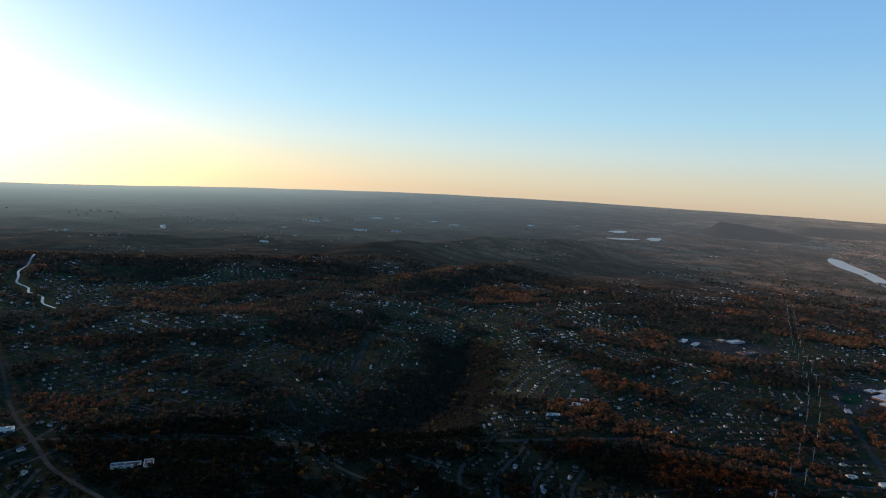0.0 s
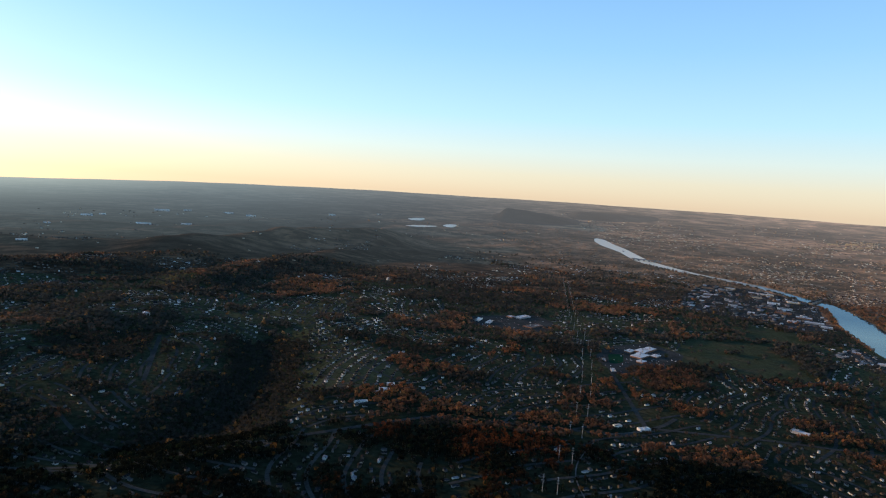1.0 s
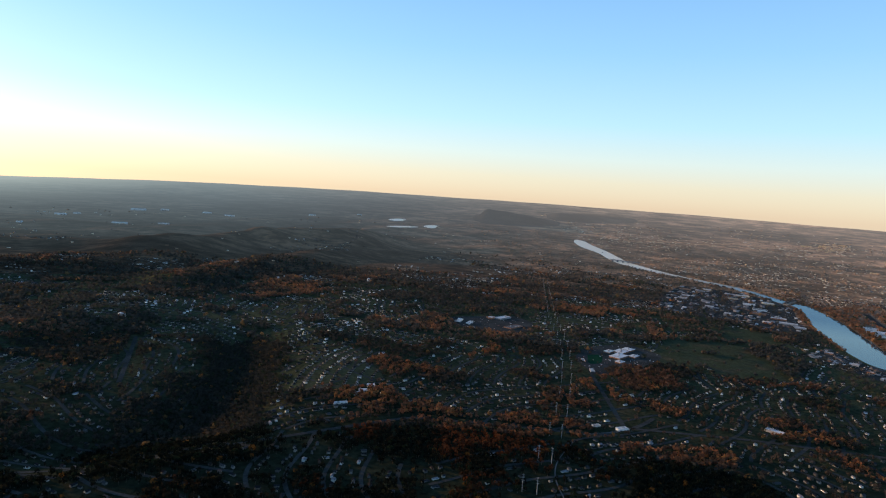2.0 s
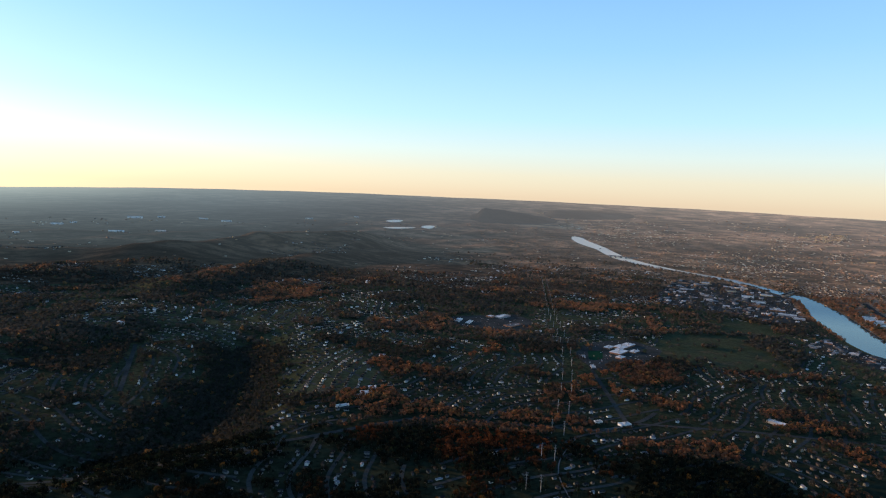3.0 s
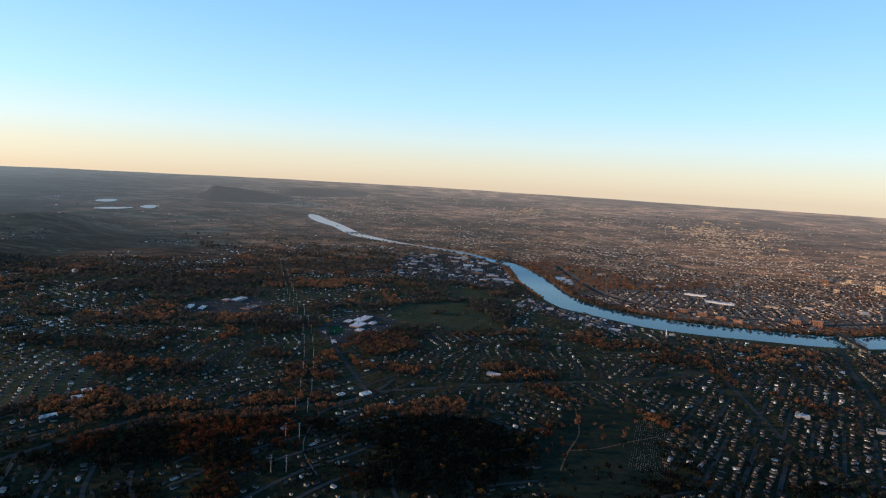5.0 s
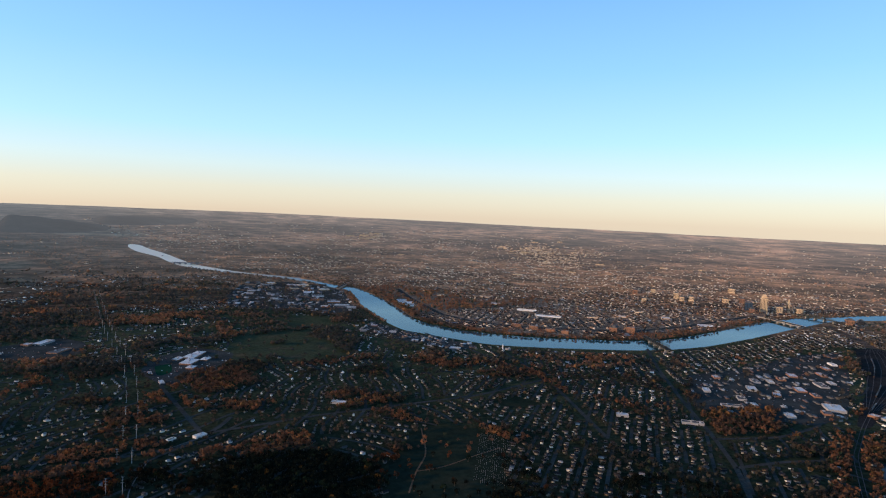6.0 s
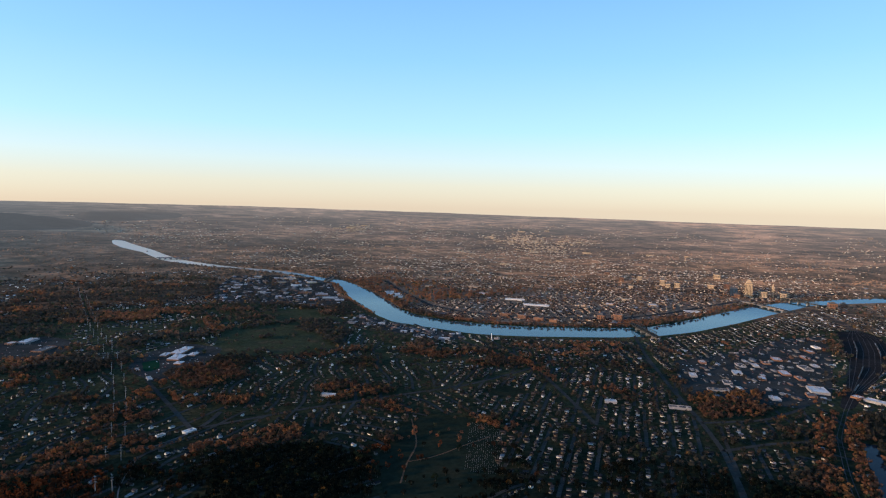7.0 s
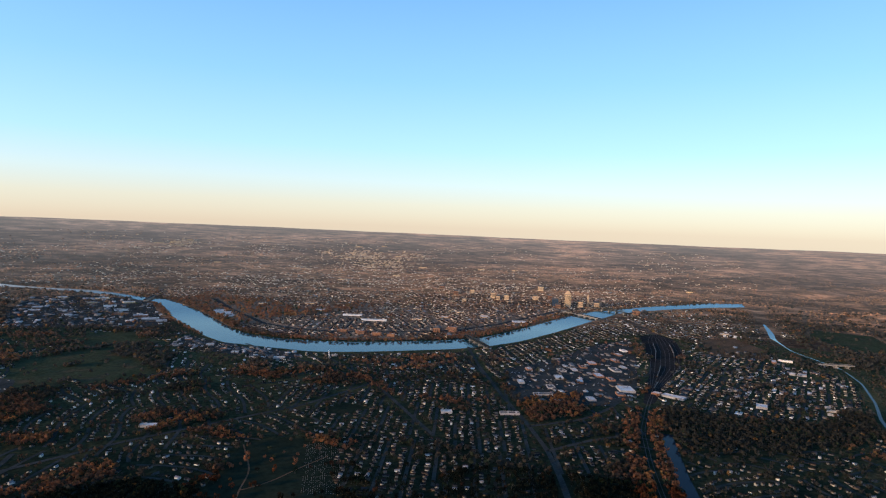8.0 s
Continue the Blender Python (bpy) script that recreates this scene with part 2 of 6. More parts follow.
def water_mat(name="river_water", spec=0.17):
    m, nt, b = node_mat(name, 0.07, spec)
    b.inputs["IOR"].default_value = 1.33
    r = ramp_node(nt, [(0.35, (0.010, 0.056, 0.074)), (0.65, (0.015, 0.070, 0.088))] if spec > 0.1 else [(0.35, (0.006, 0.016, 0.024)), (0.65, (0.010, 0.022, 0.030))])
    nt.links.new(noise_node(nt, 90).outputs["Fac"], r.inputs[0])
    # upper reach and lakes: pale sky reflection painted into the base, roughness raised
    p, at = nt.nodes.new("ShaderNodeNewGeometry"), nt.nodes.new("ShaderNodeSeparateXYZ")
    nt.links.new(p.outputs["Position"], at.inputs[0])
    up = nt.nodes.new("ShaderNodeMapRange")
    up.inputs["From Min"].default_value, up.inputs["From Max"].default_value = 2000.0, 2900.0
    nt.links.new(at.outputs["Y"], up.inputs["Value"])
    sky_pale = nt.nodes.new("ShaderNodeRGB")
    sky_pale.outputs[0].default_value = (0.95, 0.86, 0.66, 1)
    nt.links.new(mixed(nt, r.outputs[0], sky_pale.outputs[0], "MIX", up.outputs[0]), b.inputs["Base Color"])
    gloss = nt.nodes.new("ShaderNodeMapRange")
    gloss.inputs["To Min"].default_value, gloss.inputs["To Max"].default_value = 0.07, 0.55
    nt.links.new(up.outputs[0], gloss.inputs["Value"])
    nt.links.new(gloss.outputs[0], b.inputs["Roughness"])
    g = noise_node(nt, 3.0, 3.0)
    u = nt.nodes.new("ShaderNodeBump")
    u.inputs["Strength"].default_value, u.inputs["Distance"].default_value = 0.03, 0.3
    nt.links.new(g.outputs["Fac"], u.inputs["Height"])
    nt.links.new(u.outputs[0], b.inputs["Normal"])
    return m


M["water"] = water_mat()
# dark tree reflections stood in for by low specular and a darker base
M["pond"] = water_mat("tree_dark_water", 0.03)

# ---------------------------------------------------------------- the lie of the land
rng = np.random.default_rng(11)
FLAT, RIM = 3000.0, 4900.0
SKYLINE = [(-180, -0.8), (-110, -0.85), (-95, -0.80), (-80, -0.72), (-70, -0.58), (-60, -0.42), (-50, -0.28), (-40, -0.22), (-30, -0.20), (-20, -0.20), (-10, -0.25),
           (0, -0.44), (10, -0.78), (19, -1.12), (28, -1.54), (36, -2.0), (60, -2.2), (180, -0.8)]   # degrees to the left of +y, degrees up
RIDGES = [  # start, end, half width, height
    ((-1400, 1240), (-467, 1420), 75, 12), ((-467, 1420), (-154, 1706), 65, 16), ((-1500, 2000), (-523, 2395), 105, 34), ((-523, 2395), (-200, 2750), 105, 40),
    ((-112, 2208), (192, 2642), 80, 32), ((192, 2642), (606, 3150), 90, 40), ((606, 3150), (783, 3440), 100, 40), ((-300, 2950), (220, 3350), 160, 74),
    ((220, 3350), (720, 3480), 160, 98), ((-1900, 2650), (-900, 2980), 120, 30), ((-900, 2980), (-300, 2950), 140, 50),
]


@functools.lru_cache(maxsize=None)
def lattice(seed):
    return np.random.default_rng(1000 + seed).uniform(0, 1, (256, 256))


def fbm(x, y, size, octaves=4, seed=0):
    """Uneven blotches about size metres across, from 0 to 1."""
    total, weight, amp = 0.0, 0.0, 1.0
    for k in range(octaves):
        g = lattice(seed + k)
        u, v = np.asarray(x, float) / size * 2 ** k + 37.3 * k, np.asarray(y, float) / size * 2 ** k + 11.7 * k
        i, j = np.floor(u).astype(int), np.floor(v).astype(int)
        a, b = u - i, v - j
        a, b = a * a * (3 - 2 * a), b * b * (3 - 2 * b)
        i0, i1, j0, j1 = i % 256, (i + 1) % 256, j % 256, (j + 1) % 256
        total = total + amp * (g[i0, j0] * (1 - a) * (1 - b) + g[i1, j0] * a * (1 - b) + g[i0, j1] * (1 - a) * b + g[i1, j1] * a * b)
        weight, amp = weight + amp, amp * 0.55
    return total / weight


def spread_out(x, y):
    """Plan coordinates in which the patches of the far slopes lie long and narrow across the view."""
    x, y = np.asarray(x, float), np.asarray(y, float)
    r, a = np.hypot(x, y), np.arctan2(-x, y)
    far = r > 2650
    return np.where(far, a * 3300, x), np.where(far, r * 2.3, y)


GULLY_LINE = [(70, 1480), (60, 1250), (30, 1060), (-40, 930), (-140, 880)]
MAIN_CHANNEL = [(2230, 3490), (2180, 3180), (2155, 2950), (2220, 2650), (2300, 2350), (2300, 2100), (2210, 1810), (1780, 1230), (1615, 950), (1630, 740), (1830, 420), (2260, 220),
                (2700, 60), (3040, -150), (3300, -480), (3400, -700)]


def near_line(line, x, y):
    """Distance of the points from a broken line."""
    best = np.full(np.shape(x), 1e9)
    for (ax, ay), (bx, by) in zip(line[:-1], line[1:]):
        dx, dy = bx - ax, by - ay
        t = np.clip(((x - ax) * dx + (y - ay) * dy) / (dx * dx + dy * dy + 1e-9), 0, 1)
        best = np.minimum(best, np.hypot(x - ax - t * dx, y - ay - t * dy))
    return best


def terrain(x, y):
    """Height of the land: a flat valley floor that climbs to the hills around it."""
    x, y = np.asarray(x, float), np.asarray(y, float)
    r = np.hypot(x, y)
    a = np.arctan2(-x, y)
    skyline = sum(np.interp(np.degrees(a) + d, *np.array(SKYLINE).T) for d in (-9, -6, -3, 0, 3, 6, 9)) / 7
    z = (350.0 + RIM * np.tan(np.radians(skyline))) * (np.maximum(r - FLAT, 0) / (RIM - FLAT)) ** 2
    crest = 0.0 * r
    for (ax, ay), (bx, by), wide, high in RIDGES:
        dx, dy = bx - ax, by - ay
        t = np.clip(((x - ax) * dx + (y - ay) * dy) / (dx * dx + dy * dy), 0, 1)
        d2 = (x - ax - t * dx) ** 2 + (y - ay - t * dy) ** 2
        crest = np.maximum(crest, high * np.exp(-d2 / (2 * wide * wide)) * (0.94 + 0.06 * np.sin((x + y) / 90 + ax)))
    z = z + crest
    # gentle hills west of the valley, a sunken wooded gully, and folds in the far slopes
    hills = np.clip((420 - x) / 320, 0, 1) * np.clip((y - 300) / 300, 0, 1) * np.clip((3500 - r) / 800, 0, 1)
    z = z + hills * (9 * np.sin(x / 150 + 0.8 * np.sin(y / 260)) * np.sin(y / 190 + 1.1) + 5 * np.sin(x / 83 + 2.0) * np.sin(y / 97 + 0.7 * np.sin(x / 140)))
    z = z - 30 * np.exp(-((near_line(GULLY_LINE, x, y) / 85) ** 2))
    fold = np.clip((r - 2700) / 500, 0, 1) * np.clip((4550 - r) / 700, 0, 1) * np.clip((near_line(MAIN_CHANNEL, x, y) - 150) / 350, 0, 1) * np.clip((near_line(TRIBUTARY, x, y) - 60) / 250, 0, 1)
    z = z + fold * (9 * np.sin(r / 62 + 3.1 * np.sin(a * 7 + 0.4) + 1.5 * np.sin(a * 17)) + 5 * np.sin(r / 31 + 4 * np.sin(a * 9 + 2) + 2 * np.sin(a * 31)))
    return z


def inside(poly, x, y):
    """Which of the points lie in the polygon."""
    p = np.asarray(poly, float)
    hit = np.zeros(np.shape(x), bool)
    for (ax, ay), (bx, by) in zip(p, np.roll(p, -1, 0)):
        if ay != by:
            hit ^= ((ay > y) != (by > y)) & (x < (bx - ax) * (y - ay) / (by - ay) + ax)
    return hit


def resample(line, step):
    """Points every step metres along a smoothed broken line."""
    p = np.asarray(line, float)
    s = np.r_[0, np.cumsum(np.hypot(*np.diff(p, axis=0).T))]
    q = np.linspace(0, s[-1], max(2, int(s[-1] / step) + 1))
    out = np.stack([np.interp(q, s, p[:, 0]), np.interp(q, s, p[:, 1])], 1)
    for _ in range(3):
        out[1:-1] = (out[:-2] + 2 * out[1:-1] + out[2:]) / 4
    return out


WEST_BANK = [(2172, 3500), (2140, 3455), (2125, 3345), (2150, 3180), (2110, 2965), (2135, 2800), (2175, 2665), (2225, 2505), (2265, 2320), (2260, 2110),
             (2205, 1925), (2150, 1780), (1850, 1475), (1720, 1315), (1610, 1170), (1550, 1070), (1545, 985), (1540, 895), (1535, 790),
             (1555, 725), (1600, 635), (1665, 535), (1735, 430), (1820, 345), (1950, 265), (2195, 170), (2470, 80), (2815, -40),
             (2970, -150), (3105, -285), (3240, -475), (3310, -640)]
EAST_BANK = [(2192, 3500), (2222, 3460), (2215, 3365), (2225, 3205), (2190, 2930), (2215, 2760), (2260, 2555), (2310, 2420), (2345, 2310), (2340, 2160),
             (2300, 2000), (2270, 1830), (2060, 1530), (1840, 1270), (1755, 1175), (1695, 1070), (1675, 940), (1685, 830), (1715, 730),
             (1775, 620), (1850, 500), (1940, 400), (2080, 340), (2310, 262), (2600, 170), (2830, 70), (2960, -35), (3120, -155),
             (3250, -300), (3380, -490), (3400, -640)]
TRIBUTARY = [(3247, -680), (2772, -608), (2540, -580), (2396, -557), (2156, -554), (2013, -592), (1908, -617), (1739, -607),
             (1538, -565), (1396, -524), (1250, -500)]
OXBOW = [(1150, -106), (1060, -108), (963, -111), (885, -117), (780, -130)]
STREAM = [(-1365, 2065), (-1330, 1990), (-1300, 1935), (-1275, 1850), (-1220, 1775), (-1185, 1710), (-1120, 1675), (-1085, 1610), (-1025, 1585), (-975, 1500), (-915, 1460)]
RIVER = WEST_BANK + EAST_BANK[::-1]
EAST_SIDE = EAST_BANK + [(3500, -800), (5200, -900), (5200, 5200), (2300, 5200)]
PARK = [(705, 505), (850, 550), (895, 505), (925, 420), (805, 365), (675, 310), (560, 380), (620, 440)]
MEADOW_A = [(935, 1160), (1175, 1365), (1325, 1400), (1315, 1305), (1120, 1150), (910, 1000), (865, 1040)]
MEADOW_B = [(1355, 1400), (1480, 1500), (1600, 1400), (1475, 1250), (1393, 1110), (1225, 1000), (1080, 960), (1040, 1050), (1105, 1155)]
BALLFIELD = [(1060, 520), (1120, 490), (1110, 440), (1040, 470)]
BROWNFIELD = [(2330, -420), (2250, -300), (1960, -290), (1960, -440), (2120, -480)]
SCHOOL_LOT = [(745, 1080), (770, 1200), (860, 1290), (1000, 1320), (1020, 1200), (900, 1090), (800, 1060)]
MALL_LOT = [(600, 1560), (640, 1650), (850, 1660), (860, 1560), (800, 1460), (680, 1430)]
YARD = [(2239, -103), (1946, -111), (1705, -112), (1509, -90), (1331, -74), (1339, -96), (1468, -123), (1735, -182), (1952, -218), (2202, -215), (2296, -172)]
INDUSTRY = [(1540, 250), (1700, 150), (2000, 40), (2140, -70), (1800, -80), (1400, -65), (1290, -10), (1270, 190)]
INDUSTRY_N = [(1480, 1800), (1700, 2060), (2080, 2360), (2230, 2200), (2210, 1960), (2130, 1800), (1850, 1530), (1740, 1420), (1629, 1450), (1540, 1666)]
RIVERSIDE = [(1450, 1180), (1600, 1220), (1530, 1050), (1520, 880), (1500, 780), (1400, 800), (1420, 960)]
GRID_TOWN = [(1280, 605), (1480, 640), (1640, 520), (1780, 350), (1640, 180), (1540, 290), (1280, 205), (1130, 110), (1110, -55), (760, -60),
             (620, 330), (920, 360), (1055, 475)]
HALF_TOWN = [(2150, -390), (1841, -206), (1690, -195), (1450, -135), (1365, -134), (1326, -247), (1310, -369), (1401, -487), (1664, -564), (1902, -519)]
RIVER_TOWN = [(1640, 190), (1800, 330), (2004, 225), (2469, 60), (2936, -110), (3050, -300), (3000, -560), (2480, -500), (2403, -412), (2214, -343), (2267, -230),
              (2363, -177), (2250, -100), (2140, -60), (2000, 45), (1700, 160)]
FARMSTEAD = [(1240, -450), (1110, -230), (1064, -137), (740, -125), (740, -450)]
GULLY = [(-40, 1455), (160, 1445), (120, 1200), (100, 1060), (60, 900), (-60, 860), (-160, 930), (-40, 1020), (-20, 1190)]
SUBDIVISION = [(115, 1060), (155, 1190), (275, 1355), (300, 1260), (300, 1085), (225, 1035), (180, 1035)]
WOOD_NEAR_SCHOOL = [(770, 1060), (860, 1140), (930, 1070), (880, 950), (760, 960)]
DARK_WOOD = [(520, 660), (640, 650), (690, 585), (680, 500), (590, 440), (490, 455), (410, 530)]
BELT = [(1270, 165), (1345, 70), (1300, 45), (1180, 45), (1110, 120), (1150, 150)]
BELT_RAIL = [(1290, -70), (1210, -72), (740, -50), (700, -75), (900, -68), (1180, -62)]
WOOD_OXBOW = [(1327, -115), (1312, -193), (1289, -280), (1306, -361), (1378, -450), (1528, -541), (1500, -580), (1266, -484), (1179, -387), (1125, -297), (1112, -209), (1073, -144), (1147, -100)]
MEADOWS_SOUTH = [(2700, -760), (2500, -700), (2200, -760), (2300, -900), (2650, -950)]
CITY = [(1760, 1180), (2080, 1520), (2300, 1830), (2700, 2300), (3500, 1900), (3900, 900), (3700, 100), (3450, -400), (3250, -290), (2960, -20),
        (2600, 180), (2300, 270), (1940, 410), (1780, 620), (1690, 830)]
BRUSH = [(1760, 1190), (2080, 1540), (2280, 1840), (2560, 1800), (2480, 1500), (2300, 1230), (2450, 1100), (2600, 1050), (2500, 960), (2250, 1050), (1990, 1180)]
POWER_LINE = [(1320, 2325), (1050, 1810), (890, 1500), (825, 1330), (690, 1090), (625, 990), (540, 855), (455, 735), (375, 650), (300, 560)]
HIGHWAY_WEST = [(-980, 1320), (-870, 1185), (-705, 990), (-610, 870), (-545, 795), (-485, 735), (-425, 670), (-360, 625), (-260, 560)]
RAIL_LINE = [(2700, -40), (2450, -120), (2300, -155), (2150, -165), (1950, -165), (1720, -148), (1488, -107), (1335, -85), (1155, -66), (990, -70), (860, -80), (640, -110)]
RIVER_ROAD = [(3300, -160), (3000, 80), (2880, 140), (2700, 240), (2480, 320), (2250, 400), (2060, 500), (1960, 640), (1860, 830), (1850, 1000), (1900, 1150), (2150, 1450), (2400, 1700)]
AVENUES = [
    [(700, 20), (840, 45), (990, 85), (1105, 130), (1300, 215), (1560, 320), (1790, 400)],
    [(990, 85), (1060, 30), (1110, -30)],
    [(-160, 1460), (-150, 1145)],
    [(1000, 280), (1290, 500), (1480, 700)],
    [(560, 780), (650, 800), (700, 830)],
    [(1105, 130), (1180, 40), (1300, -20), (1480, -10)],
    [(1560, 1000), (1400, 700), (1290, 500), (1080, 560), (800, 720), (620, 800)],
    [(620, 800), (740, 1080), (790, 1180)],
    [(-500, 740), (-200, 800), (40, 850), (300, 900), (560, 780)],
    [(2440, 300), (2900, 700), (3150, 900)],
]


# ---------------------------------------------------------------- mesh helpers
def solid(name, V, T, mats, which=None, tone=None):
    """A mesh object from arrays of corners and triangles."""
    me = bpy.data.meshes.new(name)
    V, T = np.asarray(V, np.float32), np.asarray(T, np.int32)
    me.vertices.add(len(V))
    me.vertices.foreach_set("co", V.ravel())
    me.loops.add(T.size)
    me.loops.foreach_set("vertex_index", T.ravel())
    me.polygons.add(len(T))
    me.polygons.foreach_set("loop_start", np.arange(0, T.size, 3, dtype=np.int32))
    for m in mats:
        me.materials.append(m)
    if which is not None:
        me.polygons.foreach_set("material_index", np.asarray(which, np.int32))
    if tone is not None:
        me.attributes.new("tone", "FLOAT", "POINT").data.foreach_set("value", np.asarray(tone, np.float32))
    me.update(calc_edges=True)
    return new(name, me)


def lay(ob):
    """Stores with each corner its place along and up the far slopes, for patches that lie across the view."""
    co = np.empty(3 * len(ob.data.vertices), np.float32)
    ob.data.vertices.foreach_get("co", co)
    co = co.reshape(-1, 3)
    r, a = np.hypot(co[:, 0], co[:, 1]), np.arctan2(-co[:, 0], co[:, 1])
    lie = np.stack([4000 * np.sin(a), 4000 * np.cos(a), r * 4.0], 1).astype(np.float32)
    ob.data.attributes.new("lie", "FLOAT_VECTOR", "POINT").data.foreach_set("vector", lie.ravel())


def scatter(V, T, place, turn, size, tone):
    """Copies of a small shape, as one set of corners and triangles. size: one triple for each copy."""
    n, k = len(place), len(V)
    c, s = np.cos(turn)[:, None], np.sin(turn)[:, None]
    P = V[None] * size[:, None, :]
    out = np.stack([P[..., 0] * c - P[..., 1] * s, P[..., 0] * s + P[..., 1] * c, P[..., 2]], -1) + place[:, None, :]
    tris = T[None] + (np.arange(n) * k)[:, None, None]
    return out.reshape(-1, 3), tris.reshape(-1, 3), np.repeat(tone, k)


def gather(parts):
    """Joins the results of scatter()."""
    base, V, T, N = 0, [], [], []
    for v, t, n in parts:
        V.append(v), T.append(t + base), N.append(n)
        base += len(v)
    return np.concatenate(V), np.concatenate(T), np.concatenate(N)


def quads(q):
    q = np.asarray(q)
    return np.concatenate([q[:, [0, 1, 2]], q[:, [0, 2, 3]]])


def part(name, bm, material, parent=None, label=""):
    """Links a bmesh as one mesh object under a thing or a part."""
    me = bpy.data.meshes.new(name)
    bm.to_mesh(me)
    bm.free()
    me.materials.append(material)
    ob = new(name, me)
    ob.parent = parent
    return tagged(ob, label) if label else ob


def block(bm, x, y, z, w, d, h, bevel=0.0, turn=0.0):
    """A box in bm, standing on z with its middle at x, y."""
    made = bmesh.ops.create_cube(bm, size=1.0, matrix=Matrix.Translation((x, y, z + h / 2)) @ Matrix.Rotation(turn, 4, "Z") @ Matrix.Diagonal((w, d, h, 1)))
    if bevel:
        es = list({e for v in made["verts"] for e in v.link_edges})
        bmesh.ops.bevel(bm, geom=es, offset=bevel, segments=1, affect="EDGES")


def strip(name, line, wide, material, lift=0.3, step=15.0, label=""):
    """A band of road, track or water along a line."""
    p = resample(line, step)
    d = np.gradient(p, axis=0)
    d /= np.linalg.norm(d, axis=1)[:, None] + 1e-9
    side = np.stack([-d[:, 1], d[:, 0]], 1)
    w = np.broadcast_to(np.asarray(wide, float), (len(p),))[:, None] / 2
    a, b = p + side * w, p - side * w
    V = np.concatenate([np.c_[a, terrain(*a.T) + lift], np.c_[b, terrain(*b.T) + lift]])
    n = len(p)
    i = np.arange(n - 1)
    ob = solid(name, V, quads(np.stack([i, i + n, i + n + 1, i + 1], 1)), [material])
    return tagged(ob, label, kind="structure")


def sheet(name, poly, material, lift, label):
    """A flat piece of land with a softly rounded outline."""
    p = resample(list(poly) + [poly[0]], 12.0)[:-1]
    bm = bmesh.new()
    vs = [bm.verts.new((x, y, 0.0)) for x, y in p]
    f = bm.faces.new(vs)
    bmesh.ops.triangulate(bm, faces=[f])
    for _ in range(2):
        bmesh.ops.subdivide_edges(bm, edges=[e for e in bm.edges if e.calc_length() > 30], cuts=1, use_grid_fill=True)
        bmesh.ops.triangulate(bm, faces=bm.faces)
    co = np.array([v.co[:2] for v in bm.verts])
    for v, z in zip(bm.verts, terrain(co[:, 0], co[:, 1]) + lift):
        v.co.z = z
    bmesh.ops.recalc_face_normals(bm, faces=bm.faces)
    if bm.faces and sum(q.normal.z for q in bm.faces) < 0:
        bmesh.ops.reverse_faces(bm, faces=bm.faces)
    return tagged(part(name, bm, material), label, kind="structure")


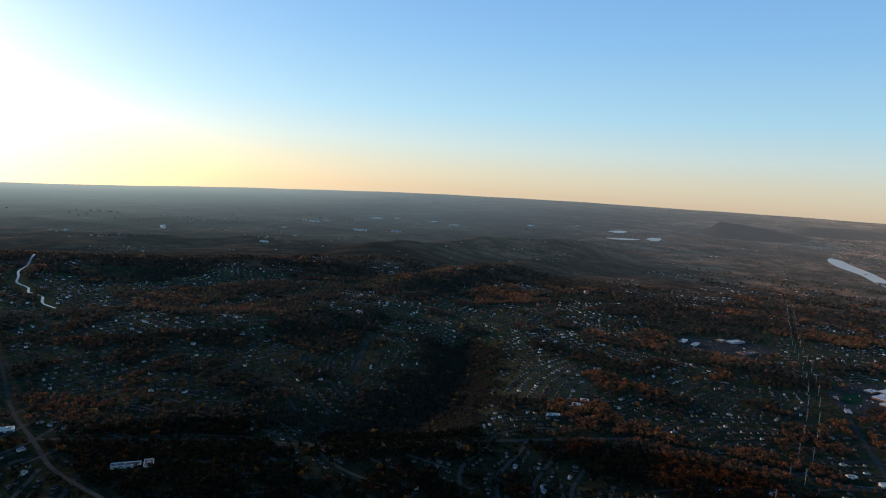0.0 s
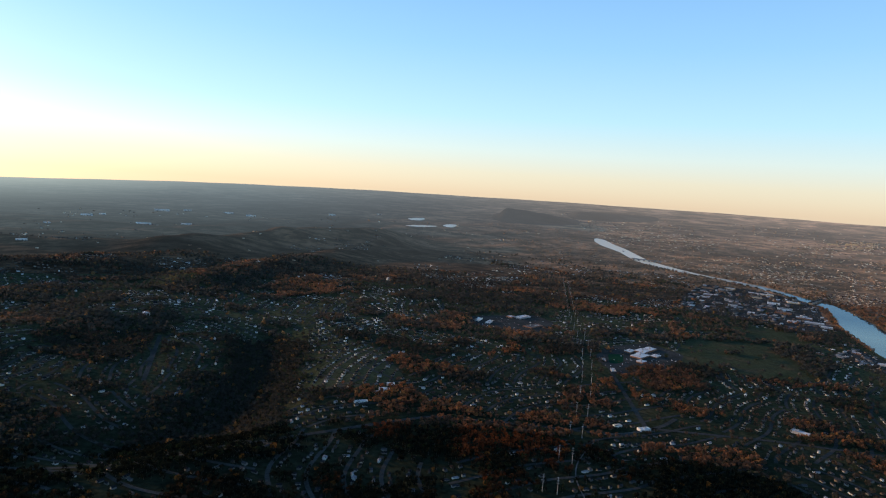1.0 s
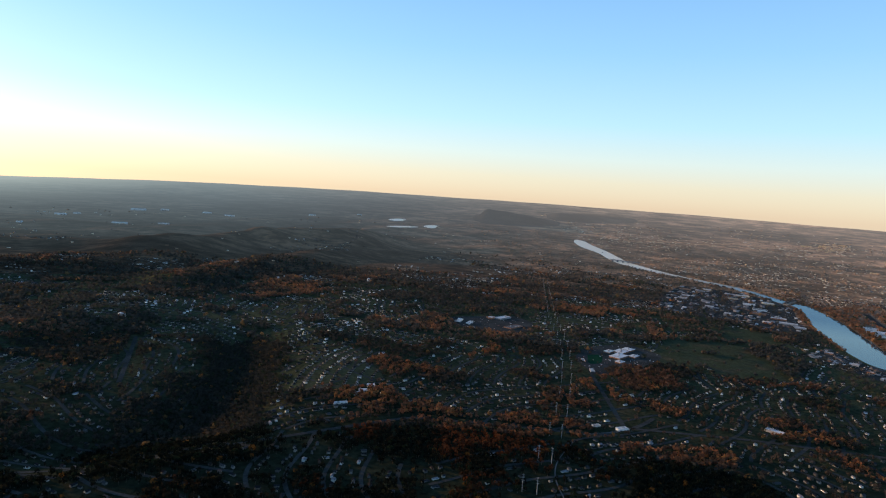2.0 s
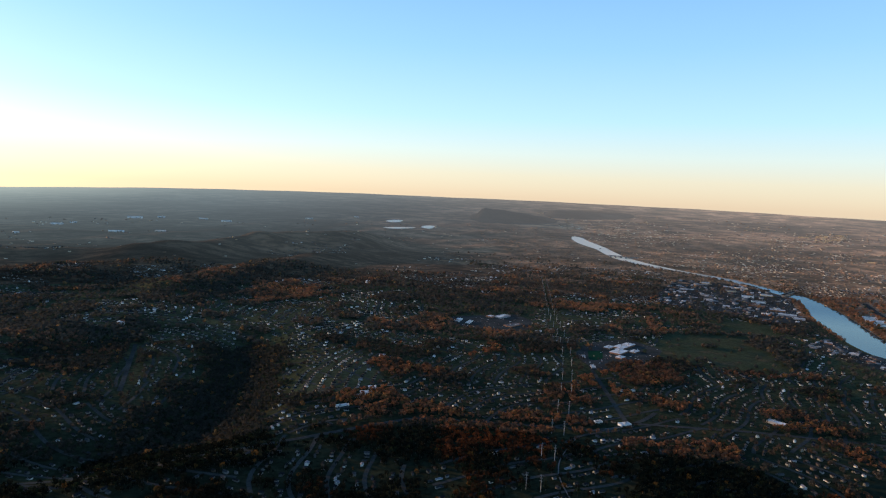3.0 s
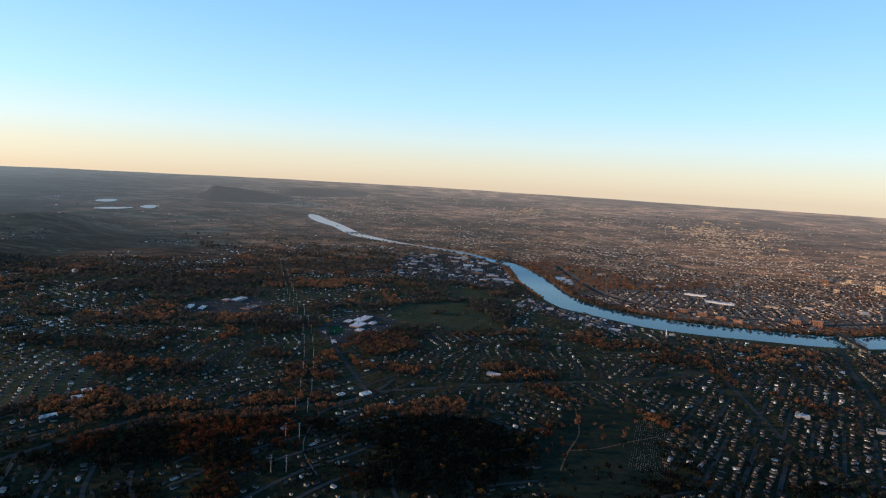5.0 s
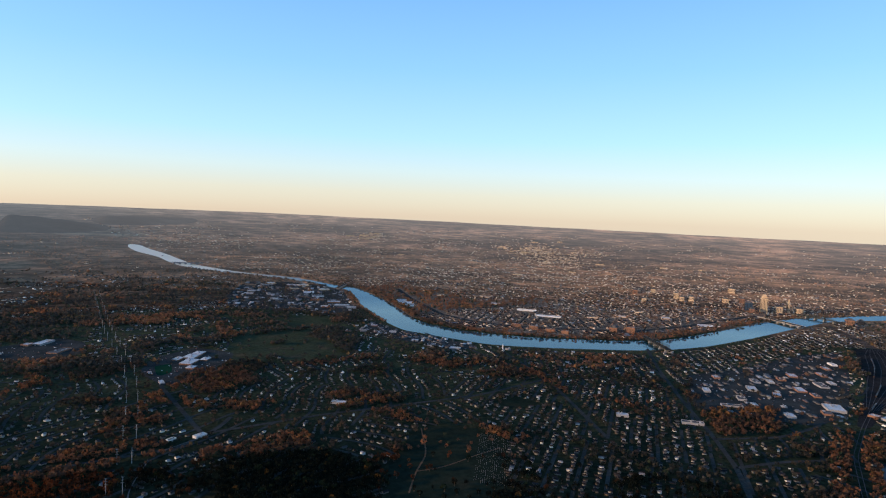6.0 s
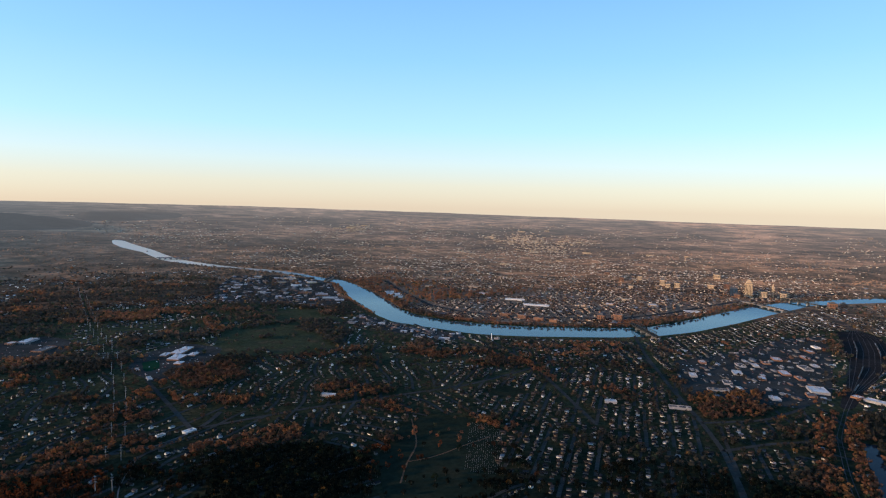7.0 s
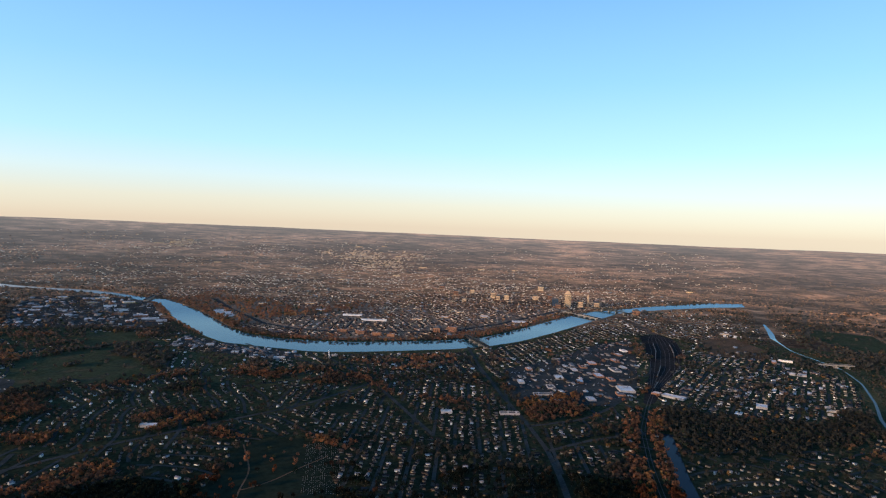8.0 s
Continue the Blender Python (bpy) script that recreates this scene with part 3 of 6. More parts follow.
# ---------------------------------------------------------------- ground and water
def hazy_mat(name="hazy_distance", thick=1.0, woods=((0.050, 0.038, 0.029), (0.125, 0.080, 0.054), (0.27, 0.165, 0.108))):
    """Far wooded plains; evening haze painted in as emission, stronger farther up the rim."""
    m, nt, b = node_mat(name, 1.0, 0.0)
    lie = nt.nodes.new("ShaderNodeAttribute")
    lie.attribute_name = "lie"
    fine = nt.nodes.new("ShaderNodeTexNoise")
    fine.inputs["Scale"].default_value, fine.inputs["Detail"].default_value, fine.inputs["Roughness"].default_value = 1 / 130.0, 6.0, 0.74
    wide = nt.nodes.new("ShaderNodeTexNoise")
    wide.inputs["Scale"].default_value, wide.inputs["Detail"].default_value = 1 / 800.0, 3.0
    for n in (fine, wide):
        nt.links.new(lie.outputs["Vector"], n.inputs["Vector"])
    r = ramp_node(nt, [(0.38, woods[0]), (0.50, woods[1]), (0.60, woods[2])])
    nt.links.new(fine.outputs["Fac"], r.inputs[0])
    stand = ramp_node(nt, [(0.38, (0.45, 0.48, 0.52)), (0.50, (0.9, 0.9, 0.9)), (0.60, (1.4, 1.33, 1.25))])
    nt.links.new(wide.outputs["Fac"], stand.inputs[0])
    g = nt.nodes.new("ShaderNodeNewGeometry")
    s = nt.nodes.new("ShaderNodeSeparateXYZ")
    # base colour darkened on the shaded western woods, lifted on sunlit eastern open land
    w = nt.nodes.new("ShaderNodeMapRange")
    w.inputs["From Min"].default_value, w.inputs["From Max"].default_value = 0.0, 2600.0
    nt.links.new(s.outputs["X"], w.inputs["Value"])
    side_light = ramp_node(nt, [(0.0, (0.42, 0.44, 0.42)), (0.42, (0.55, 0.54, 0.52)), (0.85, (1.35, 1.3, 1.2))])
    nt.links.new(w.outputs[0], side_light.inputs[0])
    nt.links.new(mixed(nt, mixed(nt, r.outputs[0], stand.outputs[0]), side_light.outputs[0]), b.inputs["Base Color"])
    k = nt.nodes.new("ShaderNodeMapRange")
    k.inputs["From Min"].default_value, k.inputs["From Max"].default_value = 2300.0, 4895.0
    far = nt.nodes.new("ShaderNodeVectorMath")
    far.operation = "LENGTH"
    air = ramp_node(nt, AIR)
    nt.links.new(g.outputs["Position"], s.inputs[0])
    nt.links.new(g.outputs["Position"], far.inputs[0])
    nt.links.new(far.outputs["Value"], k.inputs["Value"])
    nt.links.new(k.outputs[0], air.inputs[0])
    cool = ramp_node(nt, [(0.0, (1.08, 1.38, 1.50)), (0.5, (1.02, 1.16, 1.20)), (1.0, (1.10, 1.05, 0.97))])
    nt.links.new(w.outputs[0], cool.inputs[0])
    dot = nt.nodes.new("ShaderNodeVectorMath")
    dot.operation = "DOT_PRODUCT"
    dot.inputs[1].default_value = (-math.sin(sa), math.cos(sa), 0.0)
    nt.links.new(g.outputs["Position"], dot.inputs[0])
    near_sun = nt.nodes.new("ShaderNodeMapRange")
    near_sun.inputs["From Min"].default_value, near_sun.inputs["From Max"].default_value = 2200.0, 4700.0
    # the emitted haze is lifted towards the sun
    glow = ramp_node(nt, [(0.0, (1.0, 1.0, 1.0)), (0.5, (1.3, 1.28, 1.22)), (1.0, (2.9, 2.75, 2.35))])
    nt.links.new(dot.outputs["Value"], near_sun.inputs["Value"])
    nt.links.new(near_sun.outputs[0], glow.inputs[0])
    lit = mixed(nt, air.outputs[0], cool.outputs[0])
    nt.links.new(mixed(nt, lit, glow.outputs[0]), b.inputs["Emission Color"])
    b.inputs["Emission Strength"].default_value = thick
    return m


# haze colour by distance, emitted by the far surfaces themselves
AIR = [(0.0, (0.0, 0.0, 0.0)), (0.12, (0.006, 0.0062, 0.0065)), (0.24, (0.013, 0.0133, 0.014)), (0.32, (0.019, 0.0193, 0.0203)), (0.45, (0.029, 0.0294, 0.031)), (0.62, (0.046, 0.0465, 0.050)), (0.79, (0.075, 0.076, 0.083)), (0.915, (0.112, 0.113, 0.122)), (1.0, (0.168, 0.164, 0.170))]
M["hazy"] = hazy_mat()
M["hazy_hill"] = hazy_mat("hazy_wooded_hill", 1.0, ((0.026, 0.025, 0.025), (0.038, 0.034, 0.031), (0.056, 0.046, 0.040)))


def build_land():
    """The valley floor, and past it the slope up to the horizon: one sheet in two pieces that meet edge to edge."""
    inner = 60 * (2300 / 60) ** (np.arange(171) / 170.0)
    rad = np.r_[inner, np.linspace(2300, 4895, 150)[1:]]
    az = np.linspace(0, 2 * np.pi, 601)[:-1]
    n = len(az)
    R, A = np.meshgrid(rad, az, indexing="ij")
    x, y = -R * np.sin(A), R * np.cos(A)
    z = terrain(x, y) + np.clip((R - 4300) / 600, 0, 1) * (1.4 * np.sin(A * 9 + 1) + 1.0 * np.sin(A * 23) + 0.8 * np.sin(A * 61 + 2))
    P = np.stack([x, y, z], -1)
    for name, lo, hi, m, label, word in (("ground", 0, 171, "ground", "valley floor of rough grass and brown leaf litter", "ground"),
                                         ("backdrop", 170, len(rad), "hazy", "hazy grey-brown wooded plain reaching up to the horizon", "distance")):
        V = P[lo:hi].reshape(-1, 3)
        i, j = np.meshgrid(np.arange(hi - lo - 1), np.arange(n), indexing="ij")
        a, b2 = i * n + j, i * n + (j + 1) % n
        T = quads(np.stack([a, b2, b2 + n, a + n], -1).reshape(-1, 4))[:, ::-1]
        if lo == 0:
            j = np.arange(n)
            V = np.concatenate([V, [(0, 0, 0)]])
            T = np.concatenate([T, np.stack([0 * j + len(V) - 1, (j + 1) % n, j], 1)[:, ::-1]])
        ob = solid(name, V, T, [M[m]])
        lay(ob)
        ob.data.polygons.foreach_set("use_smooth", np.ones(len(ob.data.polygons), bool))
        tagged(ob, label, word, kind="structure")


build_land()


def butte(ax, ay, bx, by, wide, high, label):
    """A steep-sided hill far off, a plain backdrop."""
    n, m = 60, 16
    u, v = np.meshgrid(np.linspace(-0.15, 1.15, n), np.linspace(-1, 1, m), indexing="ij")
    d = np.array([bx - ax, by - ay])
    s = np.array([-d[1], d[0]]) / np.linalg.norm(d)
    x, y = ax + u * d[0] + v * wide * s[0], ay + u * d[1] + v * wide * s[1]
    top = np.interp(u, [-0.15, -0.04, 0.03, 0.08, 0.3, 0.7, 1.0, 1.15], [0, 0.3, 0.85, 1.0, 0.92, 0.62, 0.25, 0]) * (1 + 0.05 * np.sin(u * 23) * np.clip(u, 0, 1))
    z = terrain(x, y) - 4 + high * top * np.exp(-(v / 0.5) ** 2)
    i, j = np.meshgrid(np.arange(n - 1), np.arange(m - 1), indexing="ij")
    a = i * m + j
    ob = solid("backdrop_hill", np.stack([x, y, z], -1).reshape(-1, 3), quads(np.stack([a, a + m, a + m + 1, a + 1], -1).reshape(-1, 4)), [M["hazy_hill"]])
    lay(ob)
    ob.data.polygons.foreach_set("use_smooth", np.ones(len(ob.data.polygons), bool))
    tagged(ob, label, "hill", kind="structure")


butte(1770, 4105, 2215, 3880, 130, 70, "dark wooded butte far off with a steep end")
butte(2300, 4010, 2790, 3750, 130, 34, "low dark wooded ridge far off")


def ripple(ob):
    """Leans the shading of distant water a little, as the visible sides of its ripples do at a grazing view."""
    me = ob.data
    co = np.array([v.co for v in me.vertices])
    up = np.array([v.normal for v in me.vertices])
    r = np.hypot(co[:, 0], co[:, 1])
    lean = 0.05 * np.clip((r - 2250) / 350, 0, 1) * np.clip((3350 - r) / 250, 0, 1)
    up[:, :2] -= co[:, :2] / r[:, None] * lean[:, None]
    up /= np.linalg.norm(up, axis=1)[:, None]
    me.polygons.foreach_set("use_smooth", np.ones(len(me.polygons), bool))
    me.normals_split_custom_set_from_vertices(up.tolist())


def build_river():
    n = 160
    a, b = resample(WEST_BANK, 10.0), resample(EAST_BANK, 10.0)
    k = np.linspace(0, 1, n)
    a = np.stack([np.interp(k, np.linspace(0, 1, len(a)), a[:, c]) for c in (0, 1)], 1)
    b = np.stack([np.interp(k, np.linspace(0, 1, len(b)), b[:, c]) for c in (0, 1)], 1)
    f = np.linspace(0, 1, 9)[:, None, None]
    g = a[None] * (1 - f) + b[None] * f
    V = np.concatenate([np.c_[row, terrain(*row.T) + 0.35] for row in g])
    i, j = np.meshgrid(np.arange(8), np.arange(n - 1), indexing="ij")
    q = i * n + j
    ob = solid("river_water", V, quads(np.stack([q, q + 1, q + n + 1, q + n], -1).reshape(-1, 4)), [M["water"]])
    ripple(ob)
    tagged(ob, "wide calm river curving through the valley and mirroring the sky", "river", kind="structure")


build_river()
mouth = strip("tributary_water", TRIBUTARY[1:4], [np.interp(k, [0, 0.4, 0.75, 1], [9, 15, 20, 17]) for k in np.linspace(0, 1, len(resample(TRIBUTARY[1:4], 15.0)))],
      M["water"], 0.35, label="wide mouth of the side river mirroring the sky")
ripple(mouth)
strip("tributary_reach_water", TRIBUTARY[3:7], np.interp(np.linspace(0, 1, len(resample(TRIBUTARY[3:7], 15.0))), [0, 0.12, 0.35, 1], [17, 7, 3.5, 4]),
      M["water"], 0.34, label="narrow side river winding past wooded banks")
strip("tributary_shaded_water", TRIBUTARY[6:], np.interp(np.linspace(0, 1, len(resample(TRIBUTARY[6:], 15.0))), [0, 0.5, 1], [4, 5.5, 7]),
      M["pond"], 0.36, label="dark shaded reach of the side river")
strip("oxbow_water", OXBOW, 20.0, M["pond"], 0.35, label="long narrow dark pond beside the railway")
strip("stream_water", STREAM, 6.0, M["water"], 0.35, label="winding stream glinting with the low sun")
strip("stream_reach_water", [(-1540, 2270), (-1455, 2355)], 11.0, M["water"], 0.35, label="short glinting reach of the stream")
LAKES = [(1150, 4125, 62, 34), (1132, 3925, 105, 28), (1330, 3928, 48, 38)]
for x, y, w, d in LAKES:
    t = np.linspace(0, 2 * np.pi, 15)[:-1]
    sheet("lake_water", [(x + w * math.cos(u) * (1 + 0.25 * math.sin(3 * u)), y + d * math.sin(u)) for u in t], M["water"], 3.0, "small bright lake among dark wooded hills")

sheet("park_lawn", PARK, M["meadow"], 0.30, "wide mown park lawn crossed by pale paths")
sheet("meadow", MEADOW_A, M["pasture"], 0.30, "open green-brown meadow beside the school")
sheet("golf_meadow", MEADOW_B, M["pasture"], 0.34, "rough green meadow with tree belts")
sheet("ball_field", BALLFIELD, M["meadow"], 0.30, "small green ball field among houses")
sheet("brown_field", BROWNFIELD, M["drygrass"], 0.30, "bare brown field by the side river")
sheet("south_meadow", MEADOWS_SOUTH, M["pasture"], 0.30, "green farm field beyond the side river")
sheet("school_lot", SCHOOL_LOT, M["asphalt"], 0.38, "dark asphalt parking lot round the school")
sheet("mall_lot", MALL_LOT, M["asphalt"], 0.30, "dark asphalt parking lot before the stores")
sheet("yard_ballast", YARD, M["ballast"], 0.32, "dark ballast bed of the railway yard")
sheet("industry_paving", INDUSTRY, M["asphalt"], 0.26, "grey paved industrial district")
sheet("north_industry_paving", INDUSTRY_N, M["asphalt"], 0.26, "grey paved industrial district near the river")
sheet("riverside_paving", RIVERSIDE, M["asphalt"], 0.40, "paved riverside business strip")
sheet("brush_land", BRUSH, M["brush"], 0.24, "brown brush land along the far bank")
CITY_NEAR = [(1770, 1185), (2080, 1510), (2150, 1620), (2340, 1390), (2590, 890), (2710, 350), (2690, 150), (2310, 285), (1950, 420), (1795, 620), (1705, 830)]
sheet("city_ground", CITY_NEAR, M["urban_ground"], 0.20, "brown worn ground between city streets")
sheet("subdivision_lawn", SUBDIVISION, M["pasture"], 0.28, "open lawns of a new housing estate")
sheet("sports_turf", [(822, 1222), (862, 1222), (815, 1150), (775, 1145)], M["turf"], 0.5, "green artificial turf of a sports field")

strip("highway", HIGHWAY_WEST, 5.5, M["asphalt"], 0.45, label="wide grey highway through the trees")
strip("river_road", RIVER_ROAD, 20.0, M["asphalt"], 0.45, label="raised riverside highway")
for line in AVENUES:
    strip("avenue", line, 8.0, M["asphalt"], 0.42, label="grey paved avenue")
strip("power_corridor", POWER_LINE, 7.0, M["ground"], 0.22, label="cleared grassy strip under power lines")
strip("lane", [(395, 600), (412, 660), (440, 705), (478, 740), (505, 765)], 1.6, M["pale_lane"], 0.44, label="pale concrete lane bending between trees")
strip("lane", [(535, 786), (575, 788), (625, 786)], 1.6, M["pale_lane"], 0.44, label="pale straight lane beside flats")
strip("estate_loop", [(140, 1062), (170, 1150), (215, 1235), (262, 1290), (283, 1250), (262, 1180), (235, 1110), (200, 1062), (160, 1056)], 4.5, M["asphalt"], 0.46, label="loop road of the new housing estate")
strip("park_path", [(640, 425), (700, 455), (760, 475), (850, 545)], 2.2, M["drygrass"], 0.42, label="pale path across the park")
strip("park_path", [(700, 455), (735, 430), (790, 420), (850, 400)], 2.0, M["drygrass"], 0.42, label="pale path across the park")
for off in (-50, -36, -24, -12, 0, 12, 26, 38):
    line = [(x, y + off * (1.0 if 1550 < x < 2250 else 0.25)) for x, y in RAIL_LINE if x > 1400 or off in (-12, 12)]
    strip("railway_track", line, 1.1, M["rail"], 0.55 + 0.002 * off, label="railway track with worn steel rails")

# ---------------------------------------------------------------- streets, houses, trees
AZ_LO, AZ_HI = radians(-122), radians(50)


def in_sector(x, y, near=450.0):
    a = np.arctan2(-x, y)
    return (a > AZ_LO) & (a < AZ_HI) & (np.hypot(x, y) > near)


cells = np.concatenate([rng.uniform((-3600, -1700), (4700, 4700), (1400, 2)), rng.uniform((780, -430), (1220, -160), (9, 2)), rng.uniform((1480, -480), (2000, -240), (12, 2)), rng.uniform((1650, -500), (2950, 300), (60, 2))])
cell_turn = rng.uniform(0, np.pi, len(cells))
cell_dice = rng.uniform(0, 1, len(cells))
cx, cy = cells.T
cr = np.hypot(cx, cy)
WOODS, SUBURB, TOWN, URBAN = 0, 1, 2, 3
cell_kind = np.where(cell_dice < 0.78, SUBURB, WOODS)
cell_kind[(cr > 2300) & (cell_dice > 0.42)] = WOODS
cell_kind[(cy < -620)] = WOODS
cell_kind[(cr > 2350) & (cx < 500) & (cell_dice > 0.25)] = WOODS
east = inside(EAST_SIDE, cx, cy)
cell_kind[east] = np.where(cell_dice[east] < 0.5, URBAN, WOODS)
cell_kind[inside(CITY, cx, cy)] = URBAN
for zone in (BRUSH, GULLY):
    cell_kind[inside(zone, cx, cy)] = WOODS
cell_kind[inside(GRID_TOWN, cx, cy)] = TOWN
cell_turn[inside(GRID_TOWN, cx, cy)] = radians(13)
cell_kind[inside(HALF_TOWN, cx, cy)] = TOWN
cell_turn[inside(HALF_TOWN, cx, cy)] = radians(-16)
far_grid = inside(GRID_TOWN, cx, cy) & (cx > 1250)
cell_turn[far_grid] = radians(27)
urb = cell_kind == URBAN
cell_turn[urb] = np.where(cell_dice[urb] < 0.4, radians(13), radians(35)) + rng.uniform(-0.15, 0.15, urb.sum())
cell_kind[(cr < 1500) & (cell_dice < 0.93) & (cell_kind == WOODS) & (cy > -100)] = SUBURB
cell_kind[inside(RIVER_TOWN, cx, cy)] = TOWN
cell_turn[inside(RIVER_TOWN, cx, cy)] = radians(24)
cell_kind[inside(FARMSTEAD, cx, cy)] = SUBURB


def cell_of(x, y):
    """The nearest cell of each point."""
    x, y = np.asarray(x, float), np.asarray(y, float)
    out = np.empty(len(x), int)
    for i in range(0, len(x), 4000):
        d = (x[i:i + 4000, None] - cx) ** 2 + (y[i:i + 4000, None] - cy) ** 2
        out[i:i + 4000] = d.argmin(1)
    return out


def on_water(x, y, margin=0.0):
    w = inside(RIVER, x, y)
    w |= near_line(TRIBUTARY, x, y) < np.where(x > 2200, 20, 8) + margin
    w |= near_line(OXBOW, x, y) < 9 + margin * 0.3
    w |= near_line(STREAM, x, y) < 13 + margin
    for lx, ly, lw, ld in LAKES:
        w |= (np.abs(x - lx) < lw + 20) & (y < ly + ld) & (y > ly - ld - 130)
    return w


OPEN = [PARK, MEADOW_A, BALLFIELD, BROWNFIELD, SCHOOL_LOT, MALL_LOT, YARD, MEADOWS_SOUTH]
PAVED = [INDUSTRY, INDUSTRY_N, RIVERSIDE]


def free_of(zones, x, y):
    ok = np.ones(np.shape(x), bool)
    for z in zones:
        ok &= ~inside(z, x, y)
    return ok


ROADS = [(HIGHWAY_WEST, 9), (POWER_LINE, 4), (RAIL_LINE, 8), (RIVER_ROAD, 14)] + [(a, 10) for a in AVENUES]

# big single buildings: x, y, long, deep, high, turn (degrees), roof, wall, kind
SIDE_RIVER_SHEDS = [
    (1440, -42, 74, 52, 11, 14, "white_roof", "white_wall"), (1395, -30, 40, 26, 8, 14, "grey_roof", "brick_wall"), (1415, -142, 30, 78, 9, -28, "white_roof", "white_wall"),
    (1432, -108, 26, 30, 8, -28, "white_roof", "tan_wall"), (1405, -312, 44, 34, 9, -12, "white_roof", "white_wall"), (1775, -475, 24, 62, 9, -14, "white_roof", "white_wall"),
    (1935, -455, 60, 20, 8, -10, "white_roof", "tan_wall"), (1960, -490, 20, 60, 8, -12, "white_roof", "white_wall"), (2360, -420, 28, 95, 10, -20, "white_roof", "white_wall"),
    (2405, -395, 22, 70, 9, -20, "white_roof", "tan_wall"), (1395, -440, 10, 30, 6, -8, "white_roof", "white_wall"), (1425, -446, 10, 30, 6, -8, "white_roof", "white_wall"),
    (1455, -452, 10, 30, 6, -8, "white_roof", "white_wall"), (1560, 20, 60, 30, 8, 20, "white_roof", "tan_wall"), (1640, -20, 70, 32, 8, 22, "grey_roof", "white_wall"),
]
YARD_SHEDS = [
    (1700, 40, 50, 30, 8, 18, "white_roof", "brick_wall"), (1500, 110, 55, 30, 8, 15, "white_roof", "white_wall"), (1400, 120, 46, 26, 8, 16, "grey_roof", "white_wall"),
    (1330, 30, 40, 26, 8, 20, "white_roof", "white_wall"), (1480, 60, 40, 24, 8, 10, "white_roof", "tan_wall"), (1580, 110, 50, 26, 8, 24, "grey_roof", "white_wall"),
    (1760, -20, 55, 22, 8, 24, "white_roof", "brick_wall"), (1420, 190, 44, 22, 9, 18, "white_roof", "white_wall"), (1330, 130, 20, 64, 7, 22, "grey_roof", "white_wall"),
    (1560, 190, 36, 22, 8, 24, "white_roof", "tan_wall"), (1600, 80, 44, 20, 7, 20, "white_roof", "white_wall"), (1680, -40, 40, 20, 7, 24, "white_roof", "white_wall"),
    (1640, 60, 34, 26, 8, 22, "grey_roof", "brick_wall"), (1530, -10, 50, 22, 7, 20, "grey_roof", "tan_wall"), (1850, -30, 46, 22, 8, 26, "white_roof", "tan_wall"),
]
RIVERSIDE_STORES = [
    (1920, -45, 44, 22, 8, 26, "white_roof", "white_wall"), (1425, 815, 26, 46, 8, 20, "white_roof", "white_wall"), (1440, 955, 24, 30, 7, 24, "white_roof", "white_wall"),
    (1470, 1010, 22, 26, 7, 24, "grey_roof", "tan_wall"), (1500, 1075, 26, 34, 7, 30, "white_roof", "white_wall"), (1455, 1150, 24, 30, 7, 30, "grey_roof", "white_wall"),
    (1545, 1180, 24, 34, 7, 36, "white_roof", "tan_wall"), (1410, 880, 20, 34, 7, 20, "grey_roof", "white_wall"), (1775, 2010, 40, 60, 9, 40, "white_roof", "white_wall"),
    (1825, 1935, 40, 50, 9, 40, "grey_roof", "white_wall"), (1700, 1695, 44, 36, 10, 40, "white_roof", "white_wall"), (1845, 1610, 46, 80, 9, 42, "white_roof", "tan_wall"),
    (1800, 1530, 40, 90, 9, 42, "white_roof", "white_wall"), (1850, 1700, 40, 80, 9, 42, "grey_roof", "tan_wall"), (2105, 2230, 50, 70, 9, 55, "white_roof", "tan_wall"),
]
NORTH_STORES = [
    (2160, 2080, 46, 80, 9, 58, "white_roof", "tan_wall"), (2110, 1900, 50, 70, 9, 52, "white_roof", "tan_wall"), (1930, 1770, 50, 80, 9, 46, "grey_roof", "white_wall"),
    (1990, 1880, 46, 70, 9, 46, "white_roof", "white_wall"), (1850, 2080, 40, 60, 8, 44, "white_roof", "white_wall"), (1740, 1830, 40, 60, 8, 40, "white_roof", "white_wall"),
    (2040, 2020, 44, 70, 8, 50, "grey_roof", "tan_wall"), (1780, 1470, 36, 60, 9, 42, "white_roof", "white_wall"), (2030, 1395, 60, 90, 11, 42, "white_roof", "white_wall"),
    (2080, 1450, 40, 70, 9, 42, "white_roof", "white_wall"), (1985, 1345, 30, 60, 8, 42, "white_roof", "white_wall"), (2465, 1595, 40, 60, 9, 30, "grey_roof", "tan_wall"),
    (2355, 1430, 40, 60, 9, 30, "grey_roof", "tan_wall"), (2460, 1265, 44, 70, 10, 25, "grey_roof", "tan_wall"), (2280, 1125, 60, 60, 9, 22, "white_roof", "tan_wall"),
]
